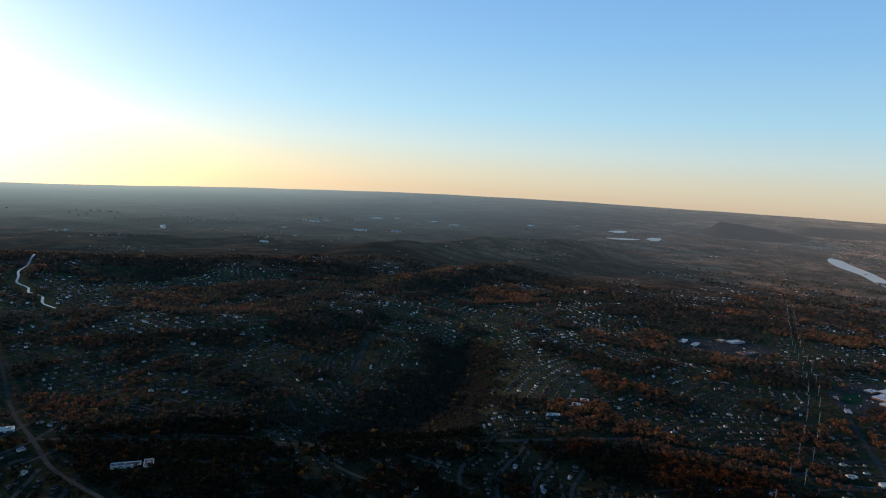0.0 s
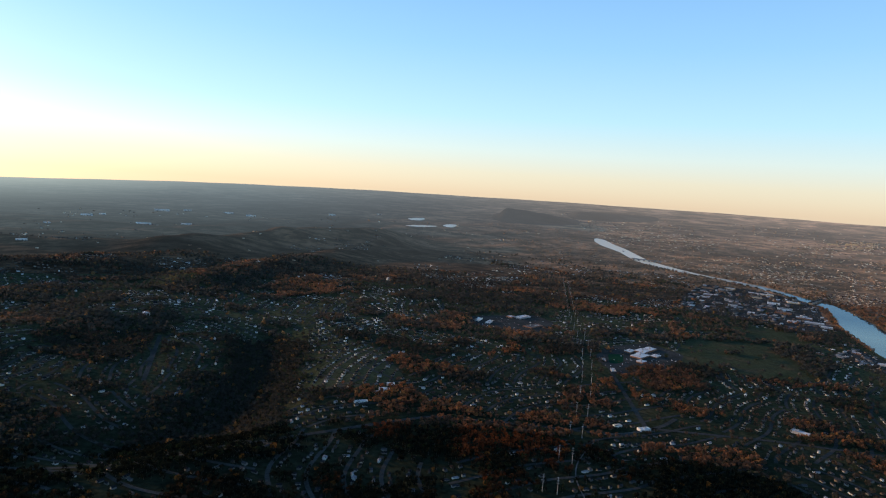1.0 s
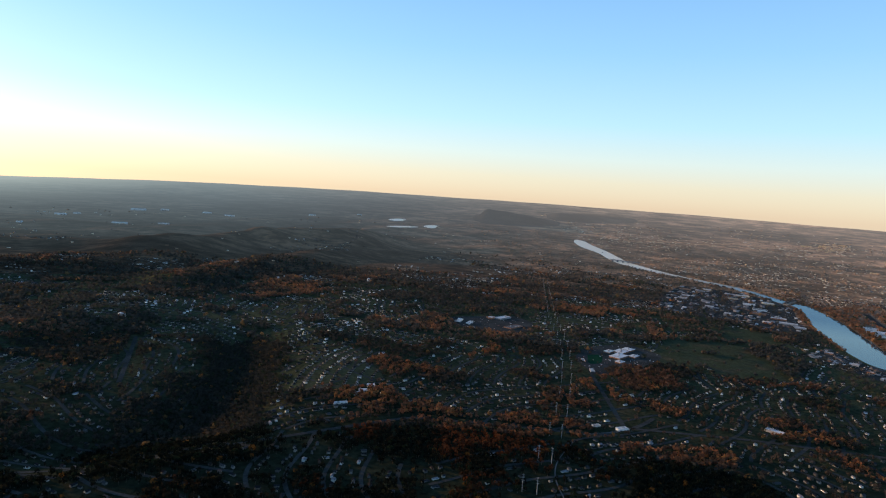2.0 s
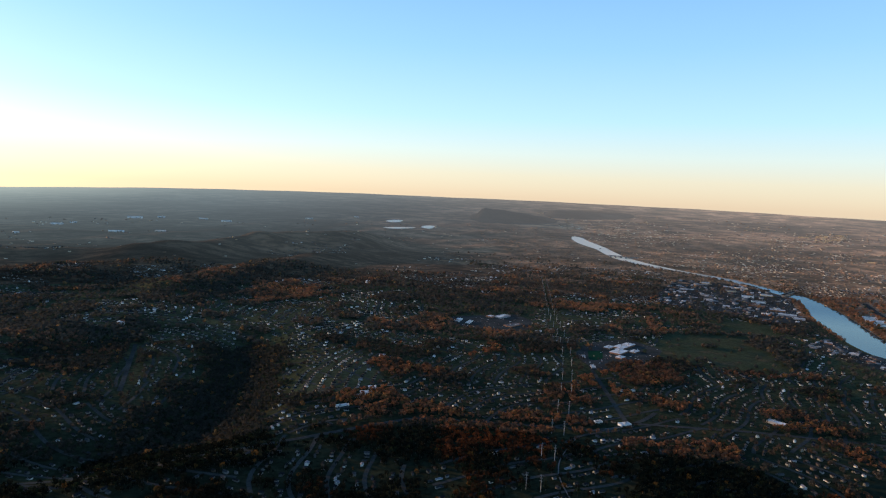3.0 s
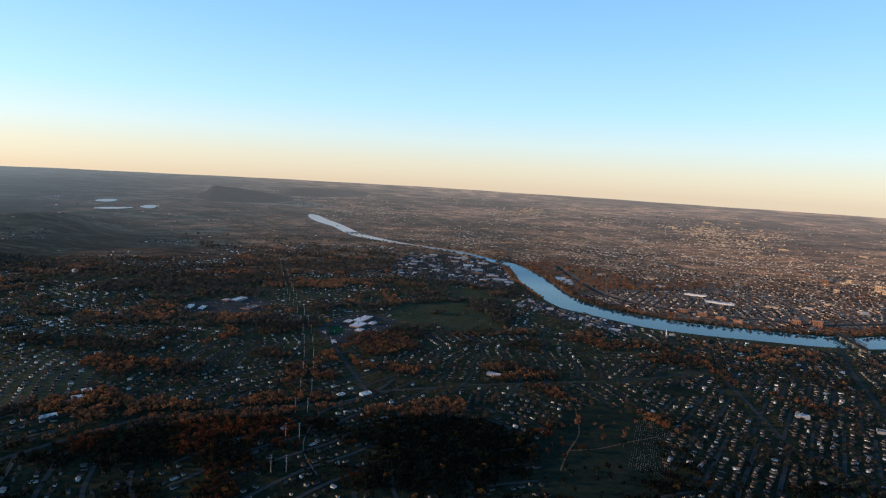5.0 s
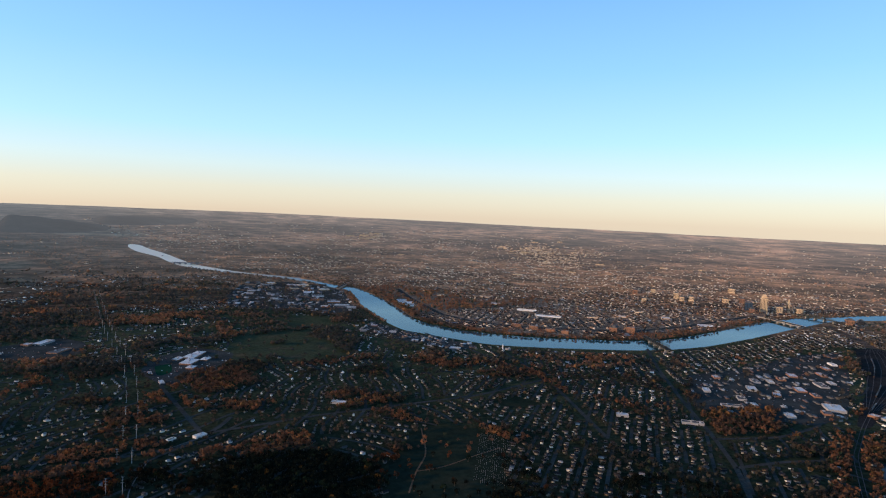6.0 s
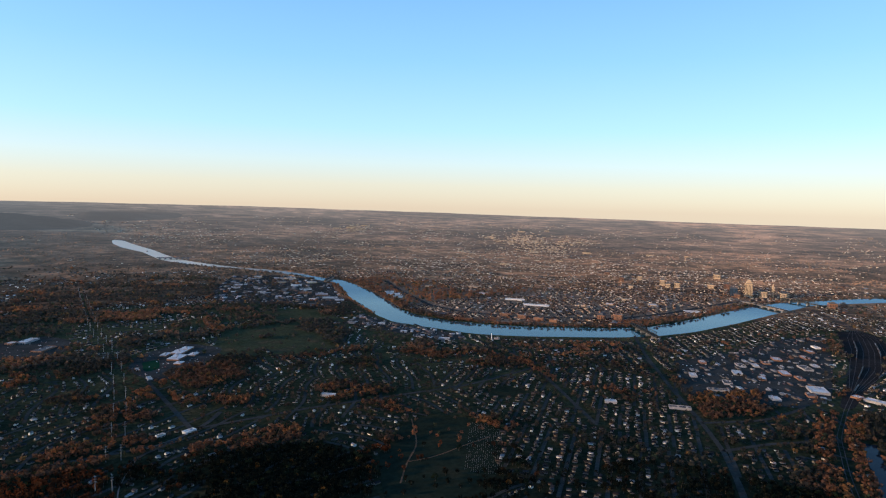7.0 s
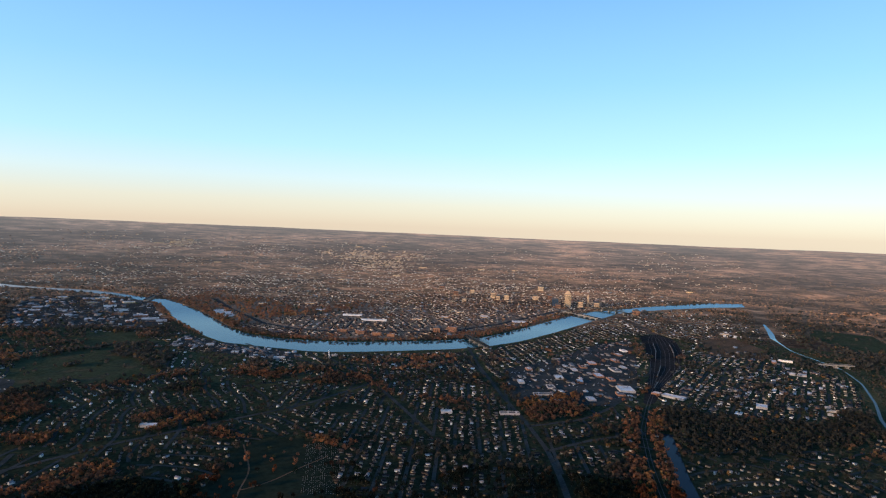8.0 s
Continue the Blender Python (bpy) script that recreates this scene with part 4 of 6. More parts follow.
EAST_BANK_SHEDS = [
    (2215, 955, 34, 120, 9, 14, "white_roof", "white_wall"), (2135, 835, 36, 150, 8, 14, "white_roof", "white_wall"), (1850, 830, 20, 46, 16, 8, "grey_roof", "brick_wall"),
    (1850, 770, 20, 46, 16, 8, "grey_roof", "brick_wall"), (1848, 712, 20, 46, 14, 8, "grey_roof", "brick_wall"), (1850, 665, 18, 40, 12, 8, "grey_roof", "brick_wall"),
    (2020, 505, 36, 46, 26, 0, "grey_roof", "brick_wall"), (2350, 330, 46, 80, 7, 20, "white_roof", "white_wall"), (2420, 480, 60, 50, 9, 16, "white_roof", "tan_wall"),
    (2500, 600, 40, 50, 10, 16, "grey_roof", "tan_wall"), (2330, 620, 34, 60, 9, 14, "white_roof", "tan_wall"), (2230, 700, 30, 60, 9, 14, "grey_roof", "tan_wall"),
    (640, 1590, 20, 62, 8, -40, "white_roof", "white_wall"), (660, 1560, 16, 58, 8, -40, "white_roof", "white_wall"), (790, 1622, 36, 84, 9, -62, "white_roof", "white_wall"),
]
MALL_AND_ESTATE = [
    (755, 1625, 30, 34, 9, -62, "white_roof", "tan_wall"), (770, 1510, 40, 90, 5, -62, "grey_roof", "tan_wall"), (752, 1095, 14, 36, 8, -24, "white_roof", "white_wall"),
    (778, 1172, 12, 40, 7, -24, "white_roof", "tan_wall"), (245, 1018, 30, 18, 6, -10, "white_roof", "white_wall"), (262, 1042, 22, 18, 7, -10, "white_roof", "white_wall"),
    (195, 967, 36, 9, 4, 4, "white_roof", "white_wall"), (226, 1004, 20, 14, 6, -10, "grey_roof", "white_wall"), (-540, 765, 26, 18, 8, 30, "white_roof", "white_wall"),
    (-345, 683, 50, 14, 7, 22, "grey_roof", "white_wall"), (-322, 690, 16, 30, 7, 22, "grey_roof", "white_wall"), (1510, 700, 14, 24, 9, 20, "grey_roof", "white_wall"),
    (610, 792, 30, 16, 7, 0, "white_roof", "white_wall"), (575, 812, 20, 12, 6, 4, "grey_roof", "white_wall"), (1165, 175, 20, 60, 8, 18, "grey_roof", "white_wall"),
]
SCATTERED_STORES = [
    (1130, 290, 22, 34, 8, 20, "white_roof", "white_wall"), (870, 740, 20, 44, 7, 24, "white_roof", "white_wall"), (1395, 1215, 34, 14, 8, 30, "white_roof", "tan_wall"),
    (1420, 1180, 14, 30, 8, 30, "white_roof", "tan_wall"),
]
BIG = SIDE_RIVER_SHEDS + YARD_SHEDS + RIVERSIDE_STORES + NORTH_STORES + EAST_BANK_SHEDS + MALL_AND_ESTATE + SCATTERED_STORES
# the school: a block of white roofs round a court
SCHOOL = [(925, 1235, 34, 26, 4.4, 28), (890, 1196, 44, 26, 4.0, 28), (958, 1252, 26, 22, 4.0, 28), (893, 1240, 26, 15, 3.6, 28), (862, 1152, 20, 15, 3.4, 28), (930, 1192, 24, 15, 3.6, 28), (905, 1216, 16, 12, 3.2, 28)]


BIG = [(x, y, w * 0.62, d * 0.62, (h * 0.40 if inside(INDUSTRY, np.float64(x), np.float64(y)) else h * 0.46) if h < 11.5 else h * 0.7, turn, roof,
        "brick_wall" if wall == "tan_wall" and x < 2000 else "grey_wall" if wall == "white_wall" and 700 < x < 1900 else wall) for x, y, w, d, h, turn, roof, wall in BIG]


def clear_of_big(x, y, margin=6.0):
    ok = np.ones(np.shape(x), bool)
    for b in BIG + SCHOOL:
        ok &= np.hypot(x - b[0], y - b[1]) > 0.5 * math.hypot(b[2], b[3]) + margin
    return ok


def grove(x, y):
    """Where the suburbs are wooded: 1 inside a stand of trees, 0 among gardens."""
    u, v = spread_out(x, y)
    west = np.clip((300 - x) / 500, 0, 1)
    g = 0.66 * fbm(u, v, 84, 4, 20) + 0.34 * fbm(u + 0.55 * v, v - 0.35 * u, 260, 3, 30)
    close = np.clip((1050 - np.hypot(x, y)) / 150, 0, 1) * np.clip((x + 500) / 200, 0, 1)
    return np.clip((g - 0.514 + 0.012 * west + 0.045 * close) / 0.045, 0, 1)


def lay_streets():
    """House places and street lines, cell by cell: rows of lots on both sides of parallel streets."""
    hx, hy, ht, hk, lines = [], [], [], [], []
    for c in np.nonzero((cell_kind != WOODS) & (cr < 3900))[0]:
        th, k = cell_turn[c], cell_kind[c]
        gap, lot = {SUBURB: (46.0, 12.0), TOWN: (40.0, 8.2), URBAN: (50.0, 11.0)}[k]
        if cr[c] > 2600:
            gap, lot = 56.0, 15.0
        d, n = np.array([math.cos(th), math.sin(th)]), np.array([-math.sin(th), math.cos(th)])
        for row in np.arange(-5, 6) * gap:
            s = np.arange(-260, 261, lot)
            bend = 20 * np.sin(s / (60 + 50 * cell_dice[c]) + c) + 9 * np.sin(s / 37 + 2.0 * c) if k == SUBURB else 0 * s
            for off in (-11.5, 11.5):
                j = rng.uniform(-2.6, 2.6, (len(s), 2))
                p = cells[c] + np.outer(s + j[:, 0], d) + np.outer(row + bend + off + j[:, 1], n)
                hx.append(p[:, 0]), hy.append(p[:, 1])
                ht.append(np.full(len(s), th + (0 if k != TOWN else np.pi / 2))), hk.append(np.full(len(s), c))
            if cr[c] < 2300:
                ss = np.arange(-260, 261, 13.0)
                bb = 20 * np.sin(ss / (60 + 50 * cell_dice[c]) + c) + 9 * np.sin(ss / 37 + 2.0 * c) if k == SUBURB else 0 * ss
                lines.append((c, cells[c] + np.outer(ss, d) + np.outer(row + bb, n)))
    hx, hy, ht, hk = map(np.concatenate, (hx, hy, ht, hk))
    ok = in_sector(hx, hy, 520) & (np.hypot(hx, hy) < 3300)
    hx, hy, ht, hk = hx[ok], hy[ok], ht[ok], hk[ok]
    ok = cell_of(hx, hy) == hk
    ok &= free_of(OPEN + PAVED + [GULLY, WOOD_NEAR_SCHOOL, DARK_WOOD, BELT, WOOD_OXBOW, MEADOW_B, SUBDIVISION, BRUSH], hx, hy)
    ok &= ~on_water(hx, hy, 14) & clear_of_big(hx, hy)
    ok &= near_line(WEST_BANK, hx, hy) > 26
    ok &= near_line(EAST_BANK, hx, hy) > 34
    for line, w in ROADS:
        ok &= near_line(line, hx, hy) > w + 8
    ok &= rng.uniform(0, 1, len(hx)) < np.where(cell_kind[hk] == SUBURB, 0.86 * (1 - 0.85 * grove(hx, hy)) * np.clip((fbm(hx, hy, 45, 2, 90) - 0.22) / 0.25, 0.1, 1), np.where(cell_kind[hk] == URBAN, 0.55, 0.80 - 0.45 * grove(hx, hy)))
    hx, hy, ht = hx[ok], hy[ok], ht[ok]
    # the new estate: houses round a loop
    a = np.linspace(0, 1, 15)
    loop = [(125, 1068), (160, 1170), (215, 1260), (270, 1325)]
    ex, ey, et = [], [], []
    for off in (0, 20, 42, 62, 84, 104, 126):
        p = resample(loop, 14.0) + [off, -off * 0.42]
        ex.append(p[:, 0]), ey.append(p[:, 1]), et.append(np.full(len(p), radians(62) + off))
    ex, ey, et = map(np.concatenate, (ex, ey, et))
    ok = inside(SUBDIVISION, ex, ey)
    # rows of flats near the long lane
    fx = np.r_[np.linspace(525, 620, 8), np.linspace(500, 600, 8)]
    fy = np.r_[np.linspace(748, 738, 8), np.linspace(702, 692, 8)]
    return (np.r_[hx, ex[ok], fx], np.r_[hy, ey[ok], fy], np.r_[ht, et[ok], np.zeros(16)], lines)


HX, HY, HT, STREETS = lay_streets()


def build_streets():
    V, T, base = [], [], 0
    for c, p in STREETS:
        own = (cell_of(p[:, 0], p[:, 1]) == c) & in_sector(p[:, 0], p[:, 1], 480)
        own &= free_of(OPEN + PAVED + [GULLY, BELT, WOOD_OXBOW, MEADOW_B], p[:, 0], p[:, 1]) & ~on_water(p[:, 0], p[:, 1], 12)
        d = np.gradient(p, axis=0)
        d /= np.linalg.norm(d, axis=1)[:, None]
        s = np.stack([-d[:, 1], d[:, 0]], 1) * 2.8
        z = terrain(*p.T) + 0.34
        V.append(np.concatenate([np.c_[p + s, z], np.c_[p - s, z]]))
        n = len(p)
        i = np.nonzero(own[:-1] & own[1:])[0]
        if len(i):
            T.append(base + quads(np.stack([i, i + n, i + n + 1, i + 1], 1)))
        base += 2 * n
    ob = solid("street_network", np.concatenate(V), np.concatenate(T), [M["asphalt"]])
    tagged(ob, "grey asphalt side streets between rows of houses", "road", kind="structure")


build_streets()

# occupancy of the ground by houses and streets, so that trees stand beside them
STEP = 4.5
GX0, GY0, GNX, GNY = -3600.0, -1700.0, 1900, 1450
taken = np.zeros((GNX, GNY), bool)


def mark(x, y, reach=0):
    i, j = ((x - GX0) / STEP).astype(int), ((y - GY0) / STEP).astype(int)
    for a in range(-reach, reach + 1):
        for b in range(-reach, reach + 1):
            ok = (i + a >= 0) & (i + a < GNX) & (j + b >= 0) & (j + b < GNY)
            taken[i[ok] + a, j[ok] + b] = True


mark(HX, HY, 1)
for c, p in STREETS:
    own = cell_of(p[:, 0], p[:, 1]) == c
    mark(p[own, 0], p[own, 1])


# ---------------------------------------------------------------- houses
def gabled(w, d, h, rise, over=0.5, wing=False):
    """Corners, triangles and material slots (0 wall, 1 roof) of a small gabled house."""
    V, T, W_ = [], [], []

    def one(x, y, w, d, h, rise):
        b = len(V)
        for z in (0, h):
            V.extend([(x - w / 2, y - d / 2, z), (x + w / 2, y - d / 2, z), (x + w / 2, y + d / 2, z), (x - w / 2, y + d / 2, z)])
        V.extend([(x - w / 2, y, h + rise), (x + w / 2, y, h + rise)])
        for q in ((0, 1, 5, 4), (1, 2, 6, 5), (2, 3, 7, 6), (3, 0, 4, 7)):
            T.extend([(b + q[0], b + q[1], b + q[2]), (b + q[0], b + q[2], b + q[3])])
            W_.extend([0, 0])
        T.extend([(b + 4, b + 8, b + 7), (b + 5, b + 6, b + 9)])
        W_.extend([0, 0])
        r = len(V)
        drop = rise * over / (d / 2)
        for s in (-1, 1):
            V.extend([(x - w / 2 - over, y + s * (d / 2 + over), h - drop + 0.12), (x + w / 2 + over, y + s * (d / 2 + over), h - drop + 0.12)])
        V.extend([(x - w / 2 - over, y, h + rise + 0.12), (x + w / 2 + over, y, h + rise + 0.12)])
        T.extend([(r, r + 1, r + 5), (r, r + 5, r + 4), (r + 3, r + 2, r + 4), (r + 3, r + 4, r + 5)])
        W_.extend([1, 1, 1, 1])

    one(0, 0, w, d, h, rise)
    if wing:
        one(w * 0.42, -d * 0.5, w * 0.5, d * 0.62, h * 0.72, rise * 0.7)
    return np.array(V, float), np.array(T), np.array(W_)


HOUSE_SIZES = [(9.4, 6.0, 3.6, 2.0), (11.6, 5.8, 2.7, 1.7), (7.8, 5.8, 4.4, 2.3), (9.0, 6.2, 4.0, 2.1)]
HOUSE_KINDS = [gabled(*s, wing=k % 2 == 1) for k, s in enumerate(HOUSE_SIZES)]
order = np.argsort(np.hypot(HX, HY))
HX, HY, HT = HX[order], HY[order], HT[order]
NEAR_HOUSES = 300


def build_house(kind, n):
    """A single house with its walls, roof, chimney, door and windows."""
    V, T, W_ = HOUSE_KINDS[kind]
    thing = tagged(new("house"), ["two-storey detached house with pale siding and a shingled gable roof", "low ranch house with a side wing and shingled roof",
                                  "compact two-storey house with a steep shingled gable", "two-storey house with a gabled front wing and shingled roof"][kind],
                   "house", "houses of the suburbs")
    for name, slot, m in (("wall", 0, "siding"), ("roof", 1, "shingle")):
        pick = T[W_ == slot]
        used, flat = np.unique(pick, return_inverse=True)
        ob = solid(name, V[used], flat.reshape(pick.shape), [M[m]])
        ob.parent = thing
    w, d, h, rise = HOUSE_SIZES[kind]
    bm = bmesh.new()
    block(bm, -w * 0.27, d * 0.12, h + rise * 0.45, 0.9, 0.9, rise * 0.9)
    block(bm, -w * 0.27, d * 0.12, h + rise * 1.35, 1.1, 1.1, 0.2)
    part("chimney", bm, M["chimney_brick"], thing, "red brick chimney")
    bm = bmesh.new()
    block(bm, -w * 0.15, -d / 2 - 0.05, 0.2, 1.1, 0.12, 2.1)
    part("door", bm, M["brick_wall"], thing)
    for x in (-w * 0.36, w * 0.12):
        for z in ((1.0, 3.7) if h > 4 else (1.0,)):
            for s in (-1, 1):
                bm = bmesh.new()
                block(bm, x if s < 0 else -x, s * (d / 2 + 0.04), z, 1.1, 0.10, 1.4)
                part("window", bm, M["dark_glass"], thing)
    return thing


house_models = [build_house(k, 0) for k in range(4)]
near_kind = rng.integers(0, 4, NEAR_HOUSES)
placed = [False] * 4
for i in range(NEAR_HOUSES):
    k = int(near_kind[i])
    m = pose(HX[i], HY[i], float(terrain(HX[i], HY[i])), 0, 0, math.degrees(HT[i] + rng.integers(0, 4) * np.pi / 2 + rng.uniform(-0.1, 0.1))) @ Matrix.Scale(0.66, 4)
    if placed[k]:
        copy_thing(house_models[k], m)
    else:
        house_models[k].matrix_basis = m
        placed[k] = True


def scatter_houses(name, x, y, turn, label, grow=0.62, wall="house_wall"):
    kind = rng.integers(0, 4, len(x))
    parts, slots = [], []
    for k, (V, T, W_) in enumerate(HOUSE_KINDS):
        s = kind == k
        n = int(s.sum())
        if not n:
            continue
        size = rng.uniform(0.75, 1.25, (n, 3)) * grow
        t = turn[s] + rng.integers(0, 2, n) * np.pi / 2 * (rng.uniform(0, 1, n) < 0.4)
        parts.append(scatter(V, T, np.c_[x[s], y[s], terrain(x[s], y[s]) - 0.05], t, size, rng.uniform(0, 1, n)))
        slots.append(np.tile(W_, n))
    V, T, tone = gather(parts)
    tagged(solid(name, V, T, [M[wall], M["house_roof"]], np.concatenate(slots), tone), label, "houses", kind="stuff")


fx, fy, ft = HX[NEAR_HOUSES:], HY[NEAR_HOUSES:], HT[NEAR_HOUSES:]
er = inside(EAST_SIDE, fx, fy)
out = np.hypot(fx, fy) > 1300
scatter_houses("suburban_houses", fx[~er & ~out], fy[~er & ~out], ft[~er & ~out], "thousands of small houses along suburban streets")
scatter_houses("valley_houses", fx[~er & out], fy[~er & out], ft[~er & out], "thousands of small sun-bright houses out in the valley", 0.70, "lit_siding")
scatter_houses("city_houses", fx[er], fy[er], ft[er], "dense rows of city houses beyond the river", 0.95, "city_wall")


# mid-size flat-roofed buildings that nobody could count
def scatter_blocks(name, x, y, lo, hi, tall, label, turn):
    V = np.array([(-.5, -.5, 0), (.5, -.5, 0), (.5, .5, 0), (-.5, .5, 0), (-.5, -.5, 1), (.5, -.5, 1), (.5, .5, 1), (-.5, .5, 1),
                  (-.44, -.44, 1), (.44, -.44, 1), (.44, .44, 1), (-.44, .44, 1), (-.44, -.44, .94), (.44, -.44, .94), (.44, .44, .94), (-.44, .44, .94),
                  (-.1, .1, .94), (.15, .1, .94), (.15, .3, .94), (-.1, .3, .94), (-.1, .1, 1.15), (.15, .1, 1.15), (.15, .3, 1.15), (-.1, .3, 1.15)], float)
    Q = [(0, 1, 5, 4), (1, 2, 6, 5), (2, 3, 7, 6), (3, 0, 4, 7), (4, 5, 9, 8), (5, 6, 10, 9), (6, 7, 11, 10), (7, 4, 8, 11),
         (9, 8, 12, 13), (10, 9, 13, 14), (11, 10, 14, 15), (8, 11, 15, 12), (12, 13, 14, 15), (16, 17, 21, 20), (17, 18, 22, 21), (18, 19, 23, 22), (19, 16, 20, 23), (20, 21, 22, 23)]
    T = quads(Q)
    slot = np.tile(np.array([0] * 4 + [1] * 9 + [0] * 4 + [1]), 2)
    n = len(x)
    size = np.c_[rng.uniform(lo, hi, n), rng.uniform(lo, hi, n) * 0.6, rng.uniform(*tall, n)]
    V, T, tone = scatter(V, T, np.c_[x, y, terrain(x, y) - 0.05], turn, size, rng.uniform(0, 0.9 if "far" in name else 1.0, n))
    tagged(solid(name, V, T, [M["bld_wall"], M["flat_roof_mix"]], np.tile(slot, n), tone), label, "buildings", kind="stuff")


def sprinkle(n, x0, x1, y0, y1, keep):
    x, y = rng.uniform(x0, x1, n), rng.uniform(y0, y1, n)
    ok = keep(x, y)
    return x[ok], y[ok]


bx, by = sprinkle(2200, 1250, 2250, -250, 2350, lambda x, y: ~free_of(PAVED, x, y) & (~inside(INDUSTRY_N, x, y) | (rng.uniform(0, 1, len(x)) < 0.2)) & clear_of_big(x, y, 2) & (near_line(RAIL_LINE, x, y) > 40))
bx, by = bx[:340], by[:340]
scatter_blocks("workshops", bx, by, 6, 22, (2.0, 3.0), "flat-roofed workshops and stores of the industrial districts", np.full(len(bx), radians(22)))
mark(bx, by, 2)
bx, by = sprinkle(500, 1380, 1620, 760, 1240, lambda x, y: inside(RIVERSIDE, x, y) & clear_of_big(x, y, 3))
bx, by = bx[:60], by[:60]
scatter_blocks("riverside_stores", bx, by, 9, 30, (2.2, 3.2), "low pale stores along the near river bank", np.full(len(bx), radians(28)))
mark(bx, by, 2)
bx, by = sprinkle(900, 1450, 2250, 1400, 2380, lambda x, y: inside(INDUSTRY_N, x, y) & clear_of_big(x, y, 4))
bx, by = bx[:170], by[:170]
scatter_blocks("stores", bx, by, 10, 40, (2.2, 3.2), "low pale stores and depots of the northern district", np.full(len(bx), radians(42)))
mark(bx, by, 3)
bx, by = sprinkle(700, 1300, 2150, -570, -130, lambda x, y: inside(HALF_TOWN, x, y) & clear_of_big(x, y, 2) & (near_line(RAIL_LINE, x, y) > 40) & (near_line(TRIBUTARY, x, y) > 40))
bx, by = bx[:90], by[:90]
scatter_blocks("town_blocks", bx, by, 8, 26, (2.4, 4.0), "flat-roofed shops and workshops among the houses", np.full(len(bx), radians(-16)))
mark(bx, by, 2)
bx, by = sprinkle(1100, 1900, 3900, -400, 2300, lambda x, y: inside(CITY, x, y) & free_of([BRUSH], x, y) & (near_line(EAST_BANK, x, y) > 60) & clear_of_big(x, y, 2)
                  & (near_line(RIVER_ROAD, x, y) > 30) & (rng.uniform(0, 1, len(x)) < np.exp(-np.hypot(x - 2950, y - 450) / 520) * 1.2 + 0.12))
scatter_blocks("downtown_blocks", bx, by, 9, 24, (3.5, 7.5), "brick and stone blocks of the downtown", np.full(len(bx), radians(14)))
mark(bx, by, 3)


def scatter_specks(name, x, y, lo, hi, label, wall="far_wall", roof="far_roof"):
    """Far houses and sheds with low hipped roofs."""
    V = np.array([(-.5, -.5, 0), (.5, -.5, 0), (.5, .5, 0), (-.5, .5, 0), (-.5, -.5, .7), (.5, -.5, .7), (.5, .5, .7), (-.5, .5, .7), (-.25, 0, 1), (.25, 0, 1)], float)
    T = np.concatenate([quads([(0, 1, 5, 4), (1, 2, 6, 5), (2, 3, 7, 6), (3, 0, 4, 7), (4, 5, 9, 8), (6, 7, 8, 9)]), [(5, 6, 9), (7, 4, 8)]])
    slot = np.r_[np.tile([0, 0, 0, 0, 1, 1], 2), 1, 1]
    n = len(x)
    size = np.c_[rng.uniform(lo, hi, n), rng.uniform(lo, hi, n) * 0.7, rng.uniform(3.0, 4.6, n)]
    V, T, tone = scatter(V, T, np.c_[x, y, terrain(x, y) - 0.1], rng.uniform(-0.4, 0.6, n), size, rng.uniform(0, 1, n))
    tagged(solid(name, V, T, [M[wall], M[roof]], np.tile(slot, n), tone), label, "buildings", kind="stuff")


QUARTERS = [  # middle, reach, share of ground that is built
    (2750, 2470, 150, 0.9), (2900, 2270, 120, 0.8), (3020, 1880, 120, 0.8), (3130, 1640, 130, 0.8), (3480, 1350, 210, 0.8), (3450, 1000, 220, 0.8), (3400, 600, 260, 0.7),
    (3900, 1620, 120, 1.0), (3850, 1420, 110, 0.9), (4100, 1330, 90, 0.6), (3510, 2740, 60, 1.0), (3494, 1850, 50, 0.9), (3930, 1894, 45, 0.9), (3250, 2480, 60, 0.7),
    (3260, 2790, 110, 0.5), (3725, 2230, 120, 0.4), (3300, 200, 260, 0.6), (3800, 700, 200, 0.3), (2500, 3450, 160, 0.3), (2350, 3800, 140, 0.2), (2650, 3250, 130, 0.35), (3700, 0, 200, 0.25),
]


def quarters(x, y):
    p = np.where(cell_kind[cell_of(x, y)] == URBAN, 0.12, 0.015)
    for a, b, s, v in QUARTERS:
        p = np.maximum(p, v * np.exp(-((x - a) ** 2 + (y - b) ** 2) / (2 * s * s)))
    return p * (0.25 + 0.75 * (np.sin(x / 9 + y / 23) > -0.2))


bx, by = sprinkle(140000, 2000, 4750, -1000, 4300, lambda x, y: inside(EAST_SIDE, x, y) & (np.hypot(x, y) > 2500) & (np.hypot(x, y) < 4700) & ~inside(BRUSH, x, y)
                  & (rng.uniform(0, 1, len(x)) < quarters(x, y)))
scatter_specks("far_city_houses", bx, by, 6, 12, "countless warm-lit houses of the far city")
bx, by = sprinkle(60000, 3300, 4250, 1200, 2900, lambda x, y: rng.uniform(0, 1, len(x)) < sum(v * np.exp(-((x - a) ** 2 + (y - b) ** 2) / (2 * s * s)) for a, b, s, v in [
    (3940, 1640, 95, 0.10), (3840, 1440, 80, 0.08), (4110, 1330, 60, 0.05), (3510, 2740, 40, 0.16), (3494, 1850, 28, 0.2), (3930, 1894, 28, 0.2)]))
scatter_specks("far_works", bx, by, 9, 24, "cluster of pale sheds and stores gleaming in low sun", "tan_wall", "concrete")
bx, by = sprinkle(5000, -3000, 2300, 2300, 4600, lambda x, y: (np.hypot(x, y) < 4200) & (rng.uniform(0, 1, len(x)) < np.where(cell_kind[cell_of(x, y)] == SUBURB, 0.5, 0.04)))
